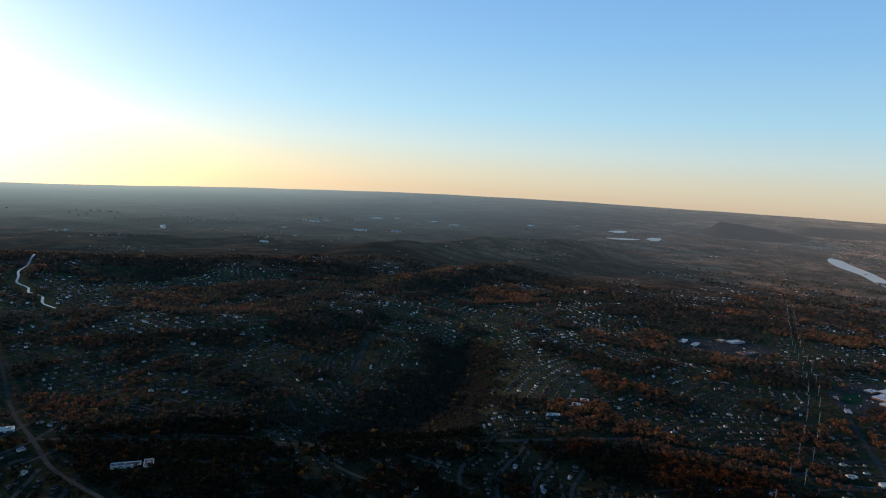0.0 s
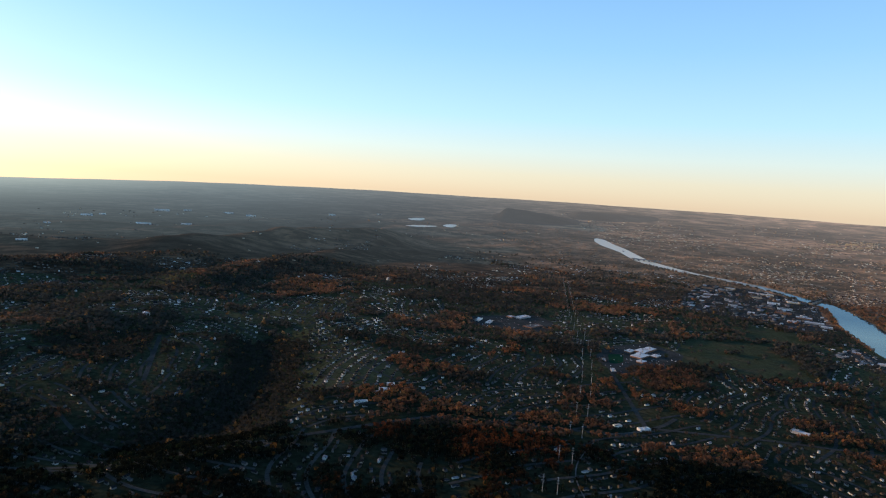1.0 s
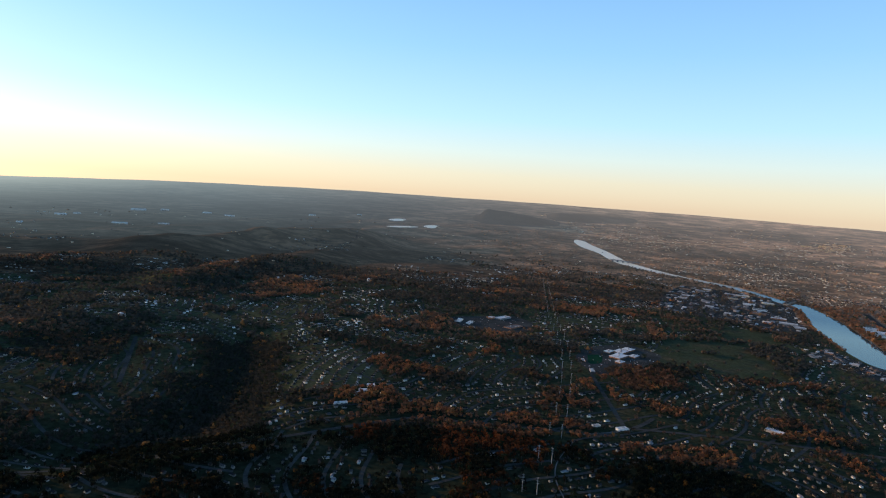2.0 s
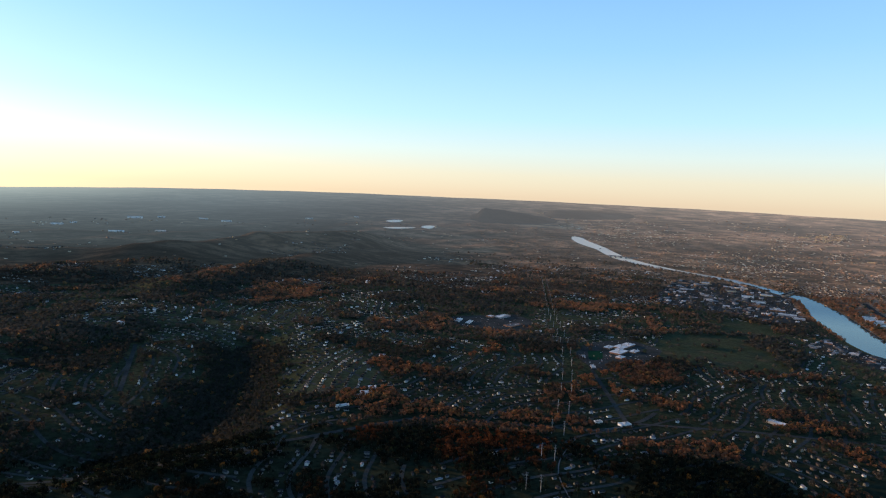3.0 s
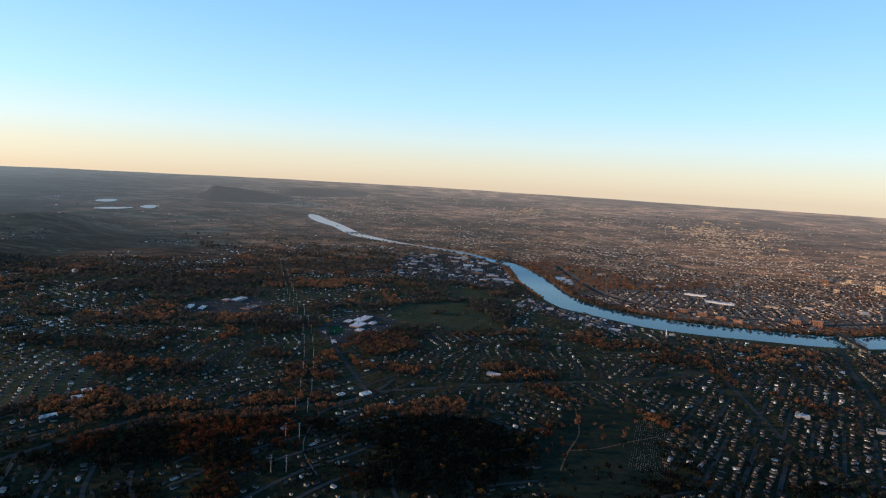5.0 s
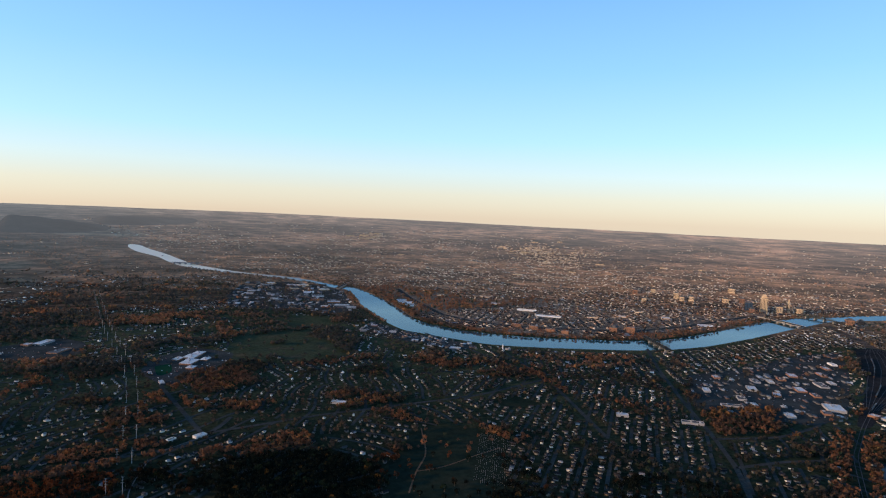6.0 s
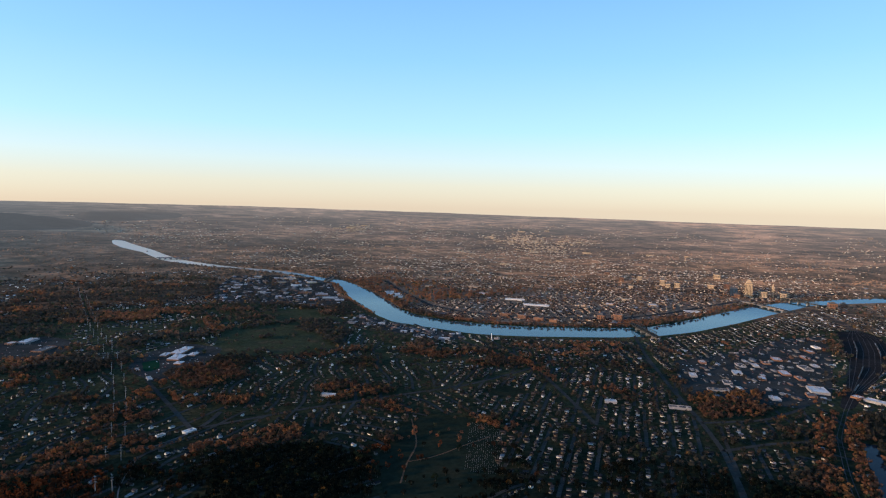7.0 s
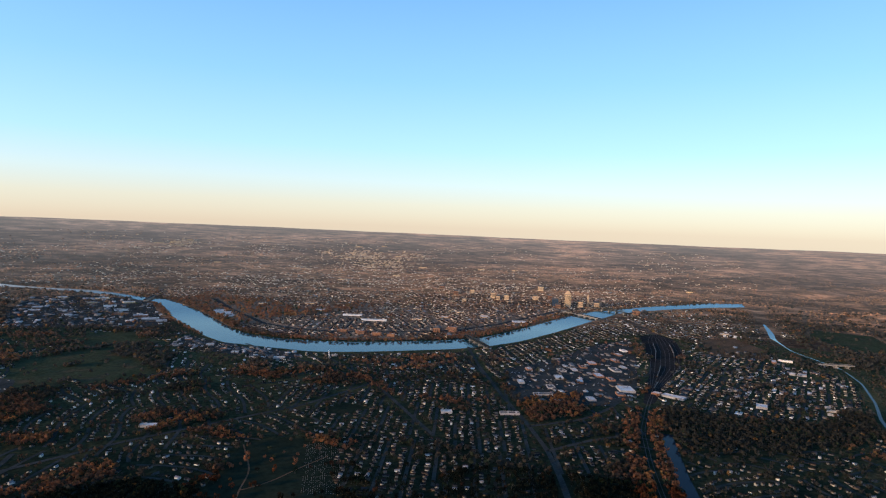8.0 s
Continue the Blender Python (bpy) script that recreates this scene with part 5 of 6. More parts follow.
scatter_specks("far_town_houses", bx, by, 7, 14, "scattered houses of far towns")


# ---------------------------------------------------------------- trees
def lump(seed, squash=0.85):
    """An uneven clump of eight facets, about one unit wide, resting on zero."""
    g = np.random.default_rng(seed)
    V = np.array([(1, 0, 0), (0, 1, 0), (-1, 0, 0), (0, -1, 0), (0, 0, 1), (0, 0, -1)], float) * 0.5
    V = V * g.uniform(0.75, 1.25, (6, 1)) + g.uniform(-0.14, 0.14, (6, 3))
    T = np.array([(0, 1, 4), (1, 2, 4), (2, 3, 4), (3, 0, 4), (1, 0, 5), (2, 1, 5), (3, 2, 5), (0, 3, 5)])
    V[:, 2] = V[:, 2] * squash + 0.42
    return V, T


def leafy(seed, leaves, spread=0.5, leaf=0.17, low=0.30, core=True, conical=False):
    """A crown one unit high: a small dense heart with many leaf clumps standing off it, and a thin forked trunk below."""
    g = np.random.default_rng(seed)
    V, T = [], []
    if core:
        v, t = lump(seed)
        V.append(v * [0.62, 0.62, 0.55] + [0, 0, low])
        T.append(t)
    n = leaves
    u = g.normal(size=(n, 3))
    u /= np.linalg.norm(u, axis=1)[:, None]
    rad = g.uniform(0.45, 1.0, n) ** 0.6
    c = u * rad[:, None] * [spread * 0.82, spread * 0.82, (1 - low) / 2] + [0, 0, low + (1 - low) / 2]
    if conical:
        c[:, :2] *= (1.15 - c[:, 2:3]) * 0.8
    out = u + g.normal(0, 0.45, (n, 3))
    out /= np.linalg.norm(out, axis=1)[:, None]
    a = np.cross(out, g.normal(size=(n, 3)))
    a /= np.linalg.norm(a, axis=1)[:, None]
    b = np.cross(out, a)
    s = g.uniform(0.6, 1.3, (n, 1)) * leaf
    base = sum(len(v) for v in V)
    V.append(np.stack([c - a * s - b * s * 0.5, c + a * s * 0.9 - b * s * 0.7, c + a * s * 0.5 + b * s, c - a * s * 0.7 + b * s * 0.6], 1).reshape(-1, 3))
    T.append(base + quads(np.arange(4 * n).reshape(-1, 4)))
    return np.concatenate(V), np.concatenate(T)


def stem(forked=False):
    """A tapered trunk one unit high, three-sided, with two limbs if it is forked."""
    limbs = [((0, 0, 0, .032), (0, 0, .62, .012))]
    if forked:
        limbs += [((0, 0, .30, .016), (.2, .08, .66, .006)), ((0, 0, .36, .016), (-.17, -.1, .7, .006))]
    V, T = [], []
    for (x0, y0, z0, r0), (x1, y1, z1, r1) in limbs:
        b = len(V)
        for x, y, z, r in ((x0, y0, z0, r0), (x1, y1, z1, r1)):
            V.extend([(x + r * math.cos(k * 2.094), y + r * math.sin(k * 2.094), z) for k in range(3)])
        for k in range(3):
            T.extend([(b + k, b + (k + 1) % 3, b + 3 + (k + 1) % 3), (b + k, b + 3 + (k + 1) % 3, b + 3 + k)])
    return np.array(V, float), np.array(T)


BELTS = [[(1326, 565), (1218, 419), (1207, 319), (1229, 230)], [(1228, 157), (1300, 117), (1343, 62)], [(910, 451), (896, 392)], [(2015, 415), (2230, 318), (2676, 215)],
         [(1021, 996), (1085, 951), (1186, 931)], [(1252, 1540), (1116, 1327)], [(2157, 1820), (1830, 1445), (1640, 1195)]]


def tree_cover(x, y):
    """How likely a tree stands at each point."""
    c = cell_of(x, y)
    k = cell_kind[c]
    clump = 3.0 * (fbm(*spread_out(x, y), 95, 4, 40) - 0.5)
    patch = grove(x, y)
    mid = np.clip((np.hypot(x, y) - 1300) / 400, 0, 1)
    p = np.choose(k, [0.45 - 0.22 * mid + (0.50 + 0.1 * mid) * np.clip(patch + 0.2 - 0.2 * mid, 0, 1), 0.13 - 0.07 * mid + (0.84 + 0.07 * mid) * patch, 0.17 + 0.42 * patch, 0.13 + 0.34 * patch, 0.1 + 0 * x])
    x0, y0 = x, y
    x, y = x + 13 * np.sin(y0 / 17) + 8 * np.sin(y0 / 7 + x0 / 11), y + 13 * np.sin(x0 / 19) + 8 * np.sin(x0 / 8 + y0 / 13)
    for z, v in [(PARK, 0.05), (MEADOW_A, 0.02 + 0.85 * np.clip((clump - 0.20) / 0.1, 0, 1)), (MEADOW_B, 0.02 + 0.9 * np.clip((clump - 0.06) / 0.1, 0, 1)), (BALLFIELD, 0.0), (BROWNFIELD, 0.01), (SCHOOL_LOT, 0.01), (MALL_LOT, 0.01), (YARD, 0.0), (MEADOWS_SOUTH, 0.02),
                 (INDUSTRY, 0.03), (INDUSTRY_N, 0.10), (RIVERSIDE, 0.08), (GULLY, 0.97), (WOOD_NEAR_SCHOOL, 0.95), (DARK_WOOD, 0.95), (BELT, 0.9), (BELT_RAIL, 0.95), (WOOD_OXBOW, 0.92),
                 (BRUSH, 0.34), (SUBDIVISION, 0.04), (FARMSTEAD, 0.24), (HALF_TOWN, 0.10 + 0.4 * np.clip((clump - 0.2) / 0.1, 0, 1)), (WOOD_OXBOW, 0.92), (RIVER_TOWN, 0.14)]:
        p = np.where(inside(z, x, y), v, p)
    x, y = x0, y0
    p = np.where((near_line(WEST_BANK, x, y) < 24) | (near_line(EAST_BANK, x, y) < 42), 0.9, p)
    for line, w in ROADS:
        p = np.where(near_line(line, x, y) < w, 0.0, p)
    rail = near_line(RAIL_LINE, x, y)
    p = np.where((x < 1290) & (rail > 12) & (rail < 36), 0.95, p)
    p = np.where(near_line(TRIBUTARY, x, y) < 26, 0.85, p)
    for line in BELTS:
        p = np.where(near_line(line, x, y) < 13 + 5 * np.sin(x / 23), 0.95, p)
    p = np.where(on_water(x, y, 4) | ~clear_of_big(x, y, 2), 0.0, p)
    return p


def plant(step, near, far):
    """Tree places on a shaken grid between two distances."""
    g = np.arange(-far, far, step)
    x, y = [a.ravel() for a in np.meshgrid(g, g)]
    x, y = x + rng.uniform(-.48, .48, len(x)) * step, y + rng.uniform(-.48, .48, len(y)) * step
    r = np.hypot(x, y)
    ok = (r > near) & (r < far) & in_sector(x, y)
    x, y = x[ok], y[ok]
    ok = rng.uniform(0, 1, len(x)) < tree_cover(x, y)
    x, y = x[ok], y[ok]
    i, j = ((x - GX0) / STEP).astype(int), ((y - GY0) / STEP).astype(int)
    ok = (i < 0) | (j < 0) | (i >= GNX) | (j >= GNY)
    ok |= ~taken[np.clip(i, 0, GNX - 1), np.clip(j, 0, GNY - 1)]
    return x[ok], y[ok]


def leaf_tone(x, y):
    """Species and season of each tree: bare grey, russet oak, golden, evergreen. Sun and shade are painted in by area.
    """
    u, v = spread_out(x, y)
    stand = 0.6 * fbm(u, v, 260, 3, 60) + 0.4 * fbm(u, v, 70, 3, 70)
    # more russet where the low sun strikes the hillside
    sunny = np.clip((x - 60) / 300, 0, 1)
    s = np.clip((stand - 0.475 - 0.045 * np.clip((np.hypot(x, y) - 1100) / 400, 0, 1) + 0.05 * sunny) / 0.14, 0, 1)
    t = np.clip(0.04 + 0.64 * s + rng.normal(0, 0.13, len(x)), 0.0, 0.82)
    near = np.clip((1250 - np.hypot(x, y)) / 250, 0, 1) * np.clip((x - 150) / 60, 0, 1) * np.clip((900 - x) / 250, 0, 1)
    t = np.clip(t * (1 - 0.3 * np.clip((1000 - np.hypot(x, y)) / 200, 0, 1)) + 0.04 * near - 0.28 * np.clip((200 - x) / 400, 0, 1), 0, 0.82)
    t = t * (0.35 + 0.65 * grove(x, y))
    # far bank tones raised to carry the low sun
    t = np.where(inside(EAST_SIDE, x, y), np.clip(t + 0.22, 0.3, 0.7), t)
    for z in (BELT, BELT_RAIL, WOOD_NEAR_SCHOOL, BRUSH):
        t = np.where(inside(z, x, y), np.clip(t + 0.25, 0.5, 0.8), t)
    for line in BELTS:
        t = np.where(near_line(line, x, y) < 20, np.clip(t + 0.3, 0.5, 0.8), t)
    rail = near_line(RAIL_LINE, x, y)
    t = np.where((x < 1290) & (rail < 36), np.clip(t + 0.3, 0.55, 0.8), t)
    t = np.where(inside(DARK_WOOD, x, y), np.clip(t - 0.45, 0, 0.2), t)
    t = np.where(inside(WOOD_OXBOW, x, y), np.clip(t - 0.3, 0, 0.35), t)
    t = np.where((y < -120) & (x < 1450), np.clip(t - 0.25, 0, 0.4), np.where(y < -460, np.clip(t - 0.22, 0, 0.5), t))
    # shade in the gully painted as dark leaf tones
    t = np.where(near_line(GULLY_LINE, x, y) < 110, np.clip(t, 0, 0.12), t)
    dice = rng.uniform(0, 1, len(x))
    t[dice > 0.975] = 0.88
    t[(dice < 0.09)] = 1.0
    return t


def grow(name, x, y, shapes, high, wide, label, stems=True, leaf="leaves"):
    """Many trees as one object."""
    parts, bark = [], []
    kind = rng.integers(0, len(shapes), len(x))
    tone = leaf_tone(x, y)
    z = terrain(x, y)
    for k, (V, T) in enumerate(shapes):
        s = kind == k
        n = int(s.sum())
        h = rng.uniform(*high, n) * np.clip(np.minimum(near_line(WEST_BANK, x[s], y[s]), np.where(x[s] > 1450, near_line(TRIBUTARY, x[s], y[s]) + 20, 99)) / 100, 0.22, 1)
        h = np.where(near_line(BELTS[-1], x[s], y[s]) < 22, 8.0, h)
        h = np.where((y[s] > 1960) & (y[s] < 2860) & (x[s] > 1900), 10.0, h)
        h = h * np.where(inside(CITY, x[s], y[s]) & free_of([BRUSH], x[s], y[s]), 0.62, 1.0)
        w = h * rng.uniform(*wide, n)
        t = rng.uniform(0, 6.28, n)
        size = np.c_[w, w, h]
        place = np.c_[x[s], y[s], z[s] - 0.1]
        parts.append(scatter(V, T, place, t, size, tone[s]))
        if stems:
            bark.append(scatter(*stem(), place, t, size, tone[s]))
    V, T, tn = gather(parts)
    slot = np.zeros(len(T), int)
    if stems:
        V2, T2, n2 = gather(bark)
        T, slot = np.concatenate([T, T2 + len(V)]), np.r_[slot, np.ones(len(T2), int)]
        V, tn = np.concatenate([V, V2]), np.r_[tn, n2]
    ob = tagged(solid(name, V, T, [M[leaf], M["bark"]], slot, tn), label, "trees", kind="stuff")
    if leaf == "hazy":
        lay(ob)
    return len(T)


NEAR_TREES = 300
tx, ty = plant(6.2, 480, 900)
o = np.argsort(np.hypot(tx, ty))
tx, ty = tx[o], ty[o]
tree_models = []
for k in range(6):
    thing = tagged(new("tree"), "half-bare autumn tree with russet leaves and a forked grey trunk", "tree", "trees of the suburbs")
    for name, (V, T), m in (("crown", leafy(40 + k, 70, leaf=0.11), "leaves_single"), ("trunk", stem(True), "bark")):
        ob = solid(name, V, T, [M[m]])
        ob.parent = thing
    tree_models.append(thing)
for i in range(NEAR_TREES):
    h = rng.uniform(8, 13)
    m = pose(tx[i], ty[i], float(terrain(tx[i], ty[i])), 0, 0, rng.uniform(0, 360))
    ob = tree_models[i % 6] if i < 6 else copy_thing(tree_models[i % 6], m)
    ob.matrix_basis = m @ Matrix.Diagonal((h * 0.75, h * 0.75, h, 1))
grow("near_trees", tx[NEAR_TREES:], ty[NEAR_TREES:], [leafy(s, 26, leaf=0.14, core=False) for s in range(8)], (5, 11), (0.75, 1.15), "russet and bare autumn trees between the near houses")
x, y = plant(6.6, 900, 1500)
grow("suburb_trees", x, y, [leafy(20 + s, 12, leaf=0.21, core=False) for s in range(8)], (5, 11), (0.8, 1.2), "russet and bare autumn trees of the suburbs", False, "half_lit_leaves")
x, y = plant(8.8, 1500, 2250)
grow("middle_trees", x, y, [leafy(60 + s, 8, leaf=0.26, core=False) for s in range(8)], (8, 12), (0.95, 1.35), "russet and bare autumn woods of the valley", False, "lit_woods")
x, y = plant(10.5, 2250, 3500)
ok = rng.uniform(0, 1, len(x)) < np.clip((3550 - np.hypot(x, y)) / 1100, 0, 1) * np.where((x < 1200) & (np.hypot(x, y) > 2750), 0.0, 1.0)
x, y = x[ok], y[ok]
grow("far_trees", x, y, [leafy(80 + s, 6, leaf=0.30, core=False) for s in range(8)], (8, 13), (1.0, 1.4), "brown woods on the far valley floor", False, "lit_woods")
x, y = plant(13.0, 2800, 4300)
ok = (rng.uniform(0, 1, len(x)) < np.clip((4500 - np.hypot(x, y)) / 1300, 0, 1)) & (x > 1600)
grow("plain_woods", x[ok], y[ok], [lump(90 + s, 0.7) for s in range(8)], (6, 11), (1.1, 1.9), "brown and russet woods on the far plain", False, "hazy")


# ---------------------------------------------------------------- single large buildings
def flat_building(x, y, w, d, h, turn, roof, wall, label, name="warehouse", category="building", group="", units=3, bands=0):
    """A flat-roofed building: walls with a parapet, roof, doors or window bands, rooftop units."""
    thing = tagged(new(name), label, category, group)
    thing.matrix_basis = pose(x, y, float(terrain(x, y)), 0, 0, turn)
    bm = bmesh.new()
    block(bm, 0, 0, -0.5, w, d, h + 0.1)
    for sx, sy, lw, ld in ((0, -1, w + 0.3, 0.5), (0, 1, w + 0.3, 0.5), (-1, 0, 0.5, d - 0.7), (1, 0, 0.5, d - 0.7)):
        block(bm, sx * (w / 2 - 0.1), sy * (d / 2 - 0.1), h - 0.6, lw, ld, 1.5)
    part("wall", bm, M[wall], thing)
    bm = bmesh.new()
    block(bm, 0, 0, h - 0.4, w - 0.9, d - 0.9, 0.6)
    part("roof", bm, M[roof], thing)
    g = np.random.default_rng(int(abs(x) * 7 + abs(y)))
    for _ in range(units):
        bm = bmesh.new()
        block(bm, g.uniform(-.36, .36) * w, g.uniform(-.34, .34) * d, h + 0.15, g.uniform(2, 4.5), g.uniform(2, 3.5), g.uniform(1.2, 2.4), 0.15)
        part("rooftop_unit", bm, M["galvanised"], thing)
    if bands:
        for k in range(bands):
            z = 1.2 + k * (h - 1.6) / bands
            bm = bmesh.new()
            for s in (-1, 1):
                n = max(3, int(w / 4))
                for q in range(n):
                    block(bm, (q + 0.5) / n * w - w / 2, s * (d / 2 + 0.03), z, w / n * 0.6, 0.12, 1.7)
                n = max(3, int(d / 4))
                for q in range(n):
                    block(bm, s * (w / 2 + 0.03), (q + 0.5) / n * d - d / 2, z, 0.12, d / n * 0.6, 1.7)
            part("window_row", bm, M["dark_glass"], thing)
    else:
        for s in (-0.3, 0.1, 0.34):
            bm = bmesh.new()
            block(bm, s * w, -d / 2 - 0.04, 0.1, 3.6, 0.12, min(3.6, h * 0.6))
            part("loading_door", bm, M["steel"], thing)
    return thing


ROOF_WORDS = {"white_roof": "white membrane roof", "grey_roof": "grey gravel roof"}
WALL_WORDS = {"white_wall": "pale panel walls", "grey_wall": "grey panel walls", "tan_wall": "tan masonry walls", "brick_wall": "red brick walls"}
for x, y, w, d, h, turn, roof, wall in BIG:
    tall = h > 11
    flat_building(x, y, w, d, h, turn, roof, wall, ("block of flats" if tall else "low flat warehouse") + " with " + WALL_WORDS[wall] + " and a " + ROOF_WORDS[roof],
                  "apartment_block" if tall else "warehouse", "apartments" if tall else "warehouse",
                  "flats by the river" if tall else "flat-roofed warehouses", 2 if w * d < 900 else 5, int(h / 3.2) if tall else 0)


def build_school():
    thing = tagged(new("school"), "sprawling school of joined wings with white flat roofs beside its lot", "school")
    thing.matrix_basis = pose(910, 1215, 0, 0, 0, 28)
    c, s = math.cos(radians(-28)), math.sin(radians(-28))
    for k, (x, y, w, d, h, _) in enumerate(SCHOOL):
        u, v = (x - 910) * c - (y - 1215) * s, (x - 910) * s + (y - 1215) * c
        bm = bmesh.new()
        block(bm, u, v, -0.3, w, d, h)
        part("wing", bm, M["brick_wall"], thing)
        bm = bmesh.new()
        block(bm, u, v, h - 0.3, w + 0.8, d + 0.8, 0.7 + 0.07 * k)
        part("roof", bm, M["white_roof"], thing, "white membrane roof")
        for q in (-0.3, 0.05, 0.32):
            bm = bmesh.new()
            block(bm, u + q * w, v + q * d * 0.6, h + 0.3, 3.2, 2.6, 1.8, 0.15)
            part("rooftop_unit", bm, M["galvanised"], thing)


build_school()

# long pale sheds on the far left plain and round the airfield
PLAIN_SHEDS = [
    (-835, 3980, 120), (-760, 4010, 70), (-465, 4190, 170), (-320, 4200, 90), (-75, 4180, 110), (60, 4170, 120), (585, 4230, 90), (910, 4245, 60),
    (-955, 3690, 60), (-1940, 3030, 70), (-1880, 3080, 50), (-840, 2900, 80), (-890, 2505, 60), (-525, 3875, 160), (-300, 3890, 120),
]
CITY_SHEDS = [
    (3503, 2790, 130), (3420, 2850, 110), (3600, 2750, 90), (3300, 2320, 90), (3820, 1780, 60), (3850, 1700, 80), (3960, 1640, 70), (3930, 1540, 70),
    (4050, 1420, 70), (3800, 1560, 60), (3990, 1730, 60), (3880, 1610, 64), (3840, 1420, 60), (3760, 1490, 56), (4090, 1560, 50), (3494, 1850, 50),
    (3930, 1894, 44), (3530, 2700, 60), (3480, 2800, 50), (3850, 1180, 100), (3300, 1500, 80), (3900, 800, 90), (4000, 600, 80), (3650, -420, 70),
    (3550, 1250, 80), (4150, 1750, 90), (4250, 1600, 70),
]
for x, y, w in PLAIN_SHEDS + CITY_SHEDS:
    a = math.degrees(math.atan2(-x, y))
    w = w * (0.5 if x > 2500 else 1.0)
    flat_building(x, y, w * (0.5 if x < 2500 else 1.0), w * 0.2, 4 + 0.02 * w, a, "white_wall", "tan_wall" if x > 2500 else "white_wall", "long pale distribution shed with a white flat roof", "distribution_shed", "shed", "sheds on the plain", 0)


# ---------------------------------------------------------------- downtown
def office_tower(x, y, w, d, h, wall, turn, label, crown=True, name="office_tower", glass="dark_glass"):
    thing = tagged(new(name), label, "tower", "towers of the downtown")
    w, d, h = w * 0.8, d * 0.8, h * 0.66
    thing.matrix_basis = pose(x, y, float(terrain(x, y)), 0, 0, turn)
    bm = bmesh.new()
    block(bm, 0, 0, -0.5, w, d, h + 0.5)
    part("wall", bm, M[wall], thing)
    n = max(3, int(w / 5))
    for k in range(n):
        for s in (-1, 1):
            bm = bmesh.new()
            block(bm, (k + 0.5) / n * w - w / 2, s * (d / 2 + 0.05), 6, w / n * 0.34, 0.35, h - 10)
            part("window_strip", bm, M[glass], thing)
    n = max(3, int(d / 5))
    for k in range(n):
        for s in (-1, 1):
            bm = bmesh.new()
            block(bm, s * (w / 2 + 0.05), (k + 0.5) / n * d - d / 2, 6, 0.35, d / n * 0.34, h - 10)
            part("window_strip", bm, M[glass], thing)
    bm = bmesh.new()
    block(bm, 0, 0, h, w * 0.96, d * 0.96, 1.2)
    block(bm, 0, 0, h + 1.2, w * 0.5, d * 0.5, 4.5, 0.3)
    part("roof", bm, M["grey_roof"], thing)
    if crown:
        bm = bmesh.new()
        for k in range(3):
            block(bm, 0, 0, h + 1.2 + k * 5, w * (0.8 - 0.2 * k), d * (0.8 - 0.2 * k), 5.0, 0.2)
        part("stepped_crown", bm, M[wall], thing)
    return thing


office_tower(2945, 190, 40, 34, 92, "tan_wall", 12, "tall tan office tower with vertical window strips and a stepped crown")
office_tower(2985, 135, 44, 30, 40, "tan_wall", 12, "broad tan office block beside the tower", False)
office_tower(3010, 100, 12, 12, 62, "tan_wall", 12, "slim stone bell tower beside the civic hall")
office_tower(3085, 62, 46, 40, 22, "tan_wall", 12, "low round-cornered tan hall", False, "civic_hall")
office_tower(2965, 250, 44, 36, 52, "blue_glass", 12, "blue glass office slab in the shade of the tower", False, glass="dark_glass")
office_tower(2890, 230, 40, 26, 24, "brick_wall", 12, "mid-rise brick office block", False)
office_tower(3080, 570, 34, 28, 40, "tan_wall", 14, "tan apartment tower with window strips", False)
office_tower(3030, 535, 34, 26, 30, "tan_wall", 14, "tan apartment tower with window strips", False)
office_tower(3040, 495, 34, 28, 34, "tan_wall", 14, "tan apartment tower with window strips", False)
office_tower(2920, 680, 30, 26, 26, "tan_wall", 14, "cream apartment tower with window strips", False)
office_tower(3115, 770, 40, 30, 30, "brick_wall", 14, "red brick apartment tower", False)
office_tower(3145, 690, 30, 26, 28, "tan_wall", 14, "tan apartment tower with window strips", False)
office_tower(3430, 370, 44, 34, 34, "tan_wall", 14, "tan hospital block on the rise", False)
office_tower(3110, 290, 34, 28, 34, "brick_wall", 14, "mid-rise brick office block", False)
office_tower(3075, 355, 36, 30, 28, "tan_wall", 14, "mid-rise tan office block", False)
office_tower(3250, 880, 50, 34, 22, "brick_wall", 14, "long red brick mill block", False)
office_tower(3020, 60, 30, 26, 30, "tan_wall", 14, "mid-rise tan office block", False)
office_tower(2815, -112, 42, 34, 28, "brick_wall", 10, "red brick mill hall by the river", False)
office_tower(2868, -150, 34, 28, 20, "brick_wall", 10, "red brick mill wing by the river", False)
office_tower(2000, 555, 44, 30, 24, "brick_wall", 6, "red brick mid-rise block on the river bank", False)


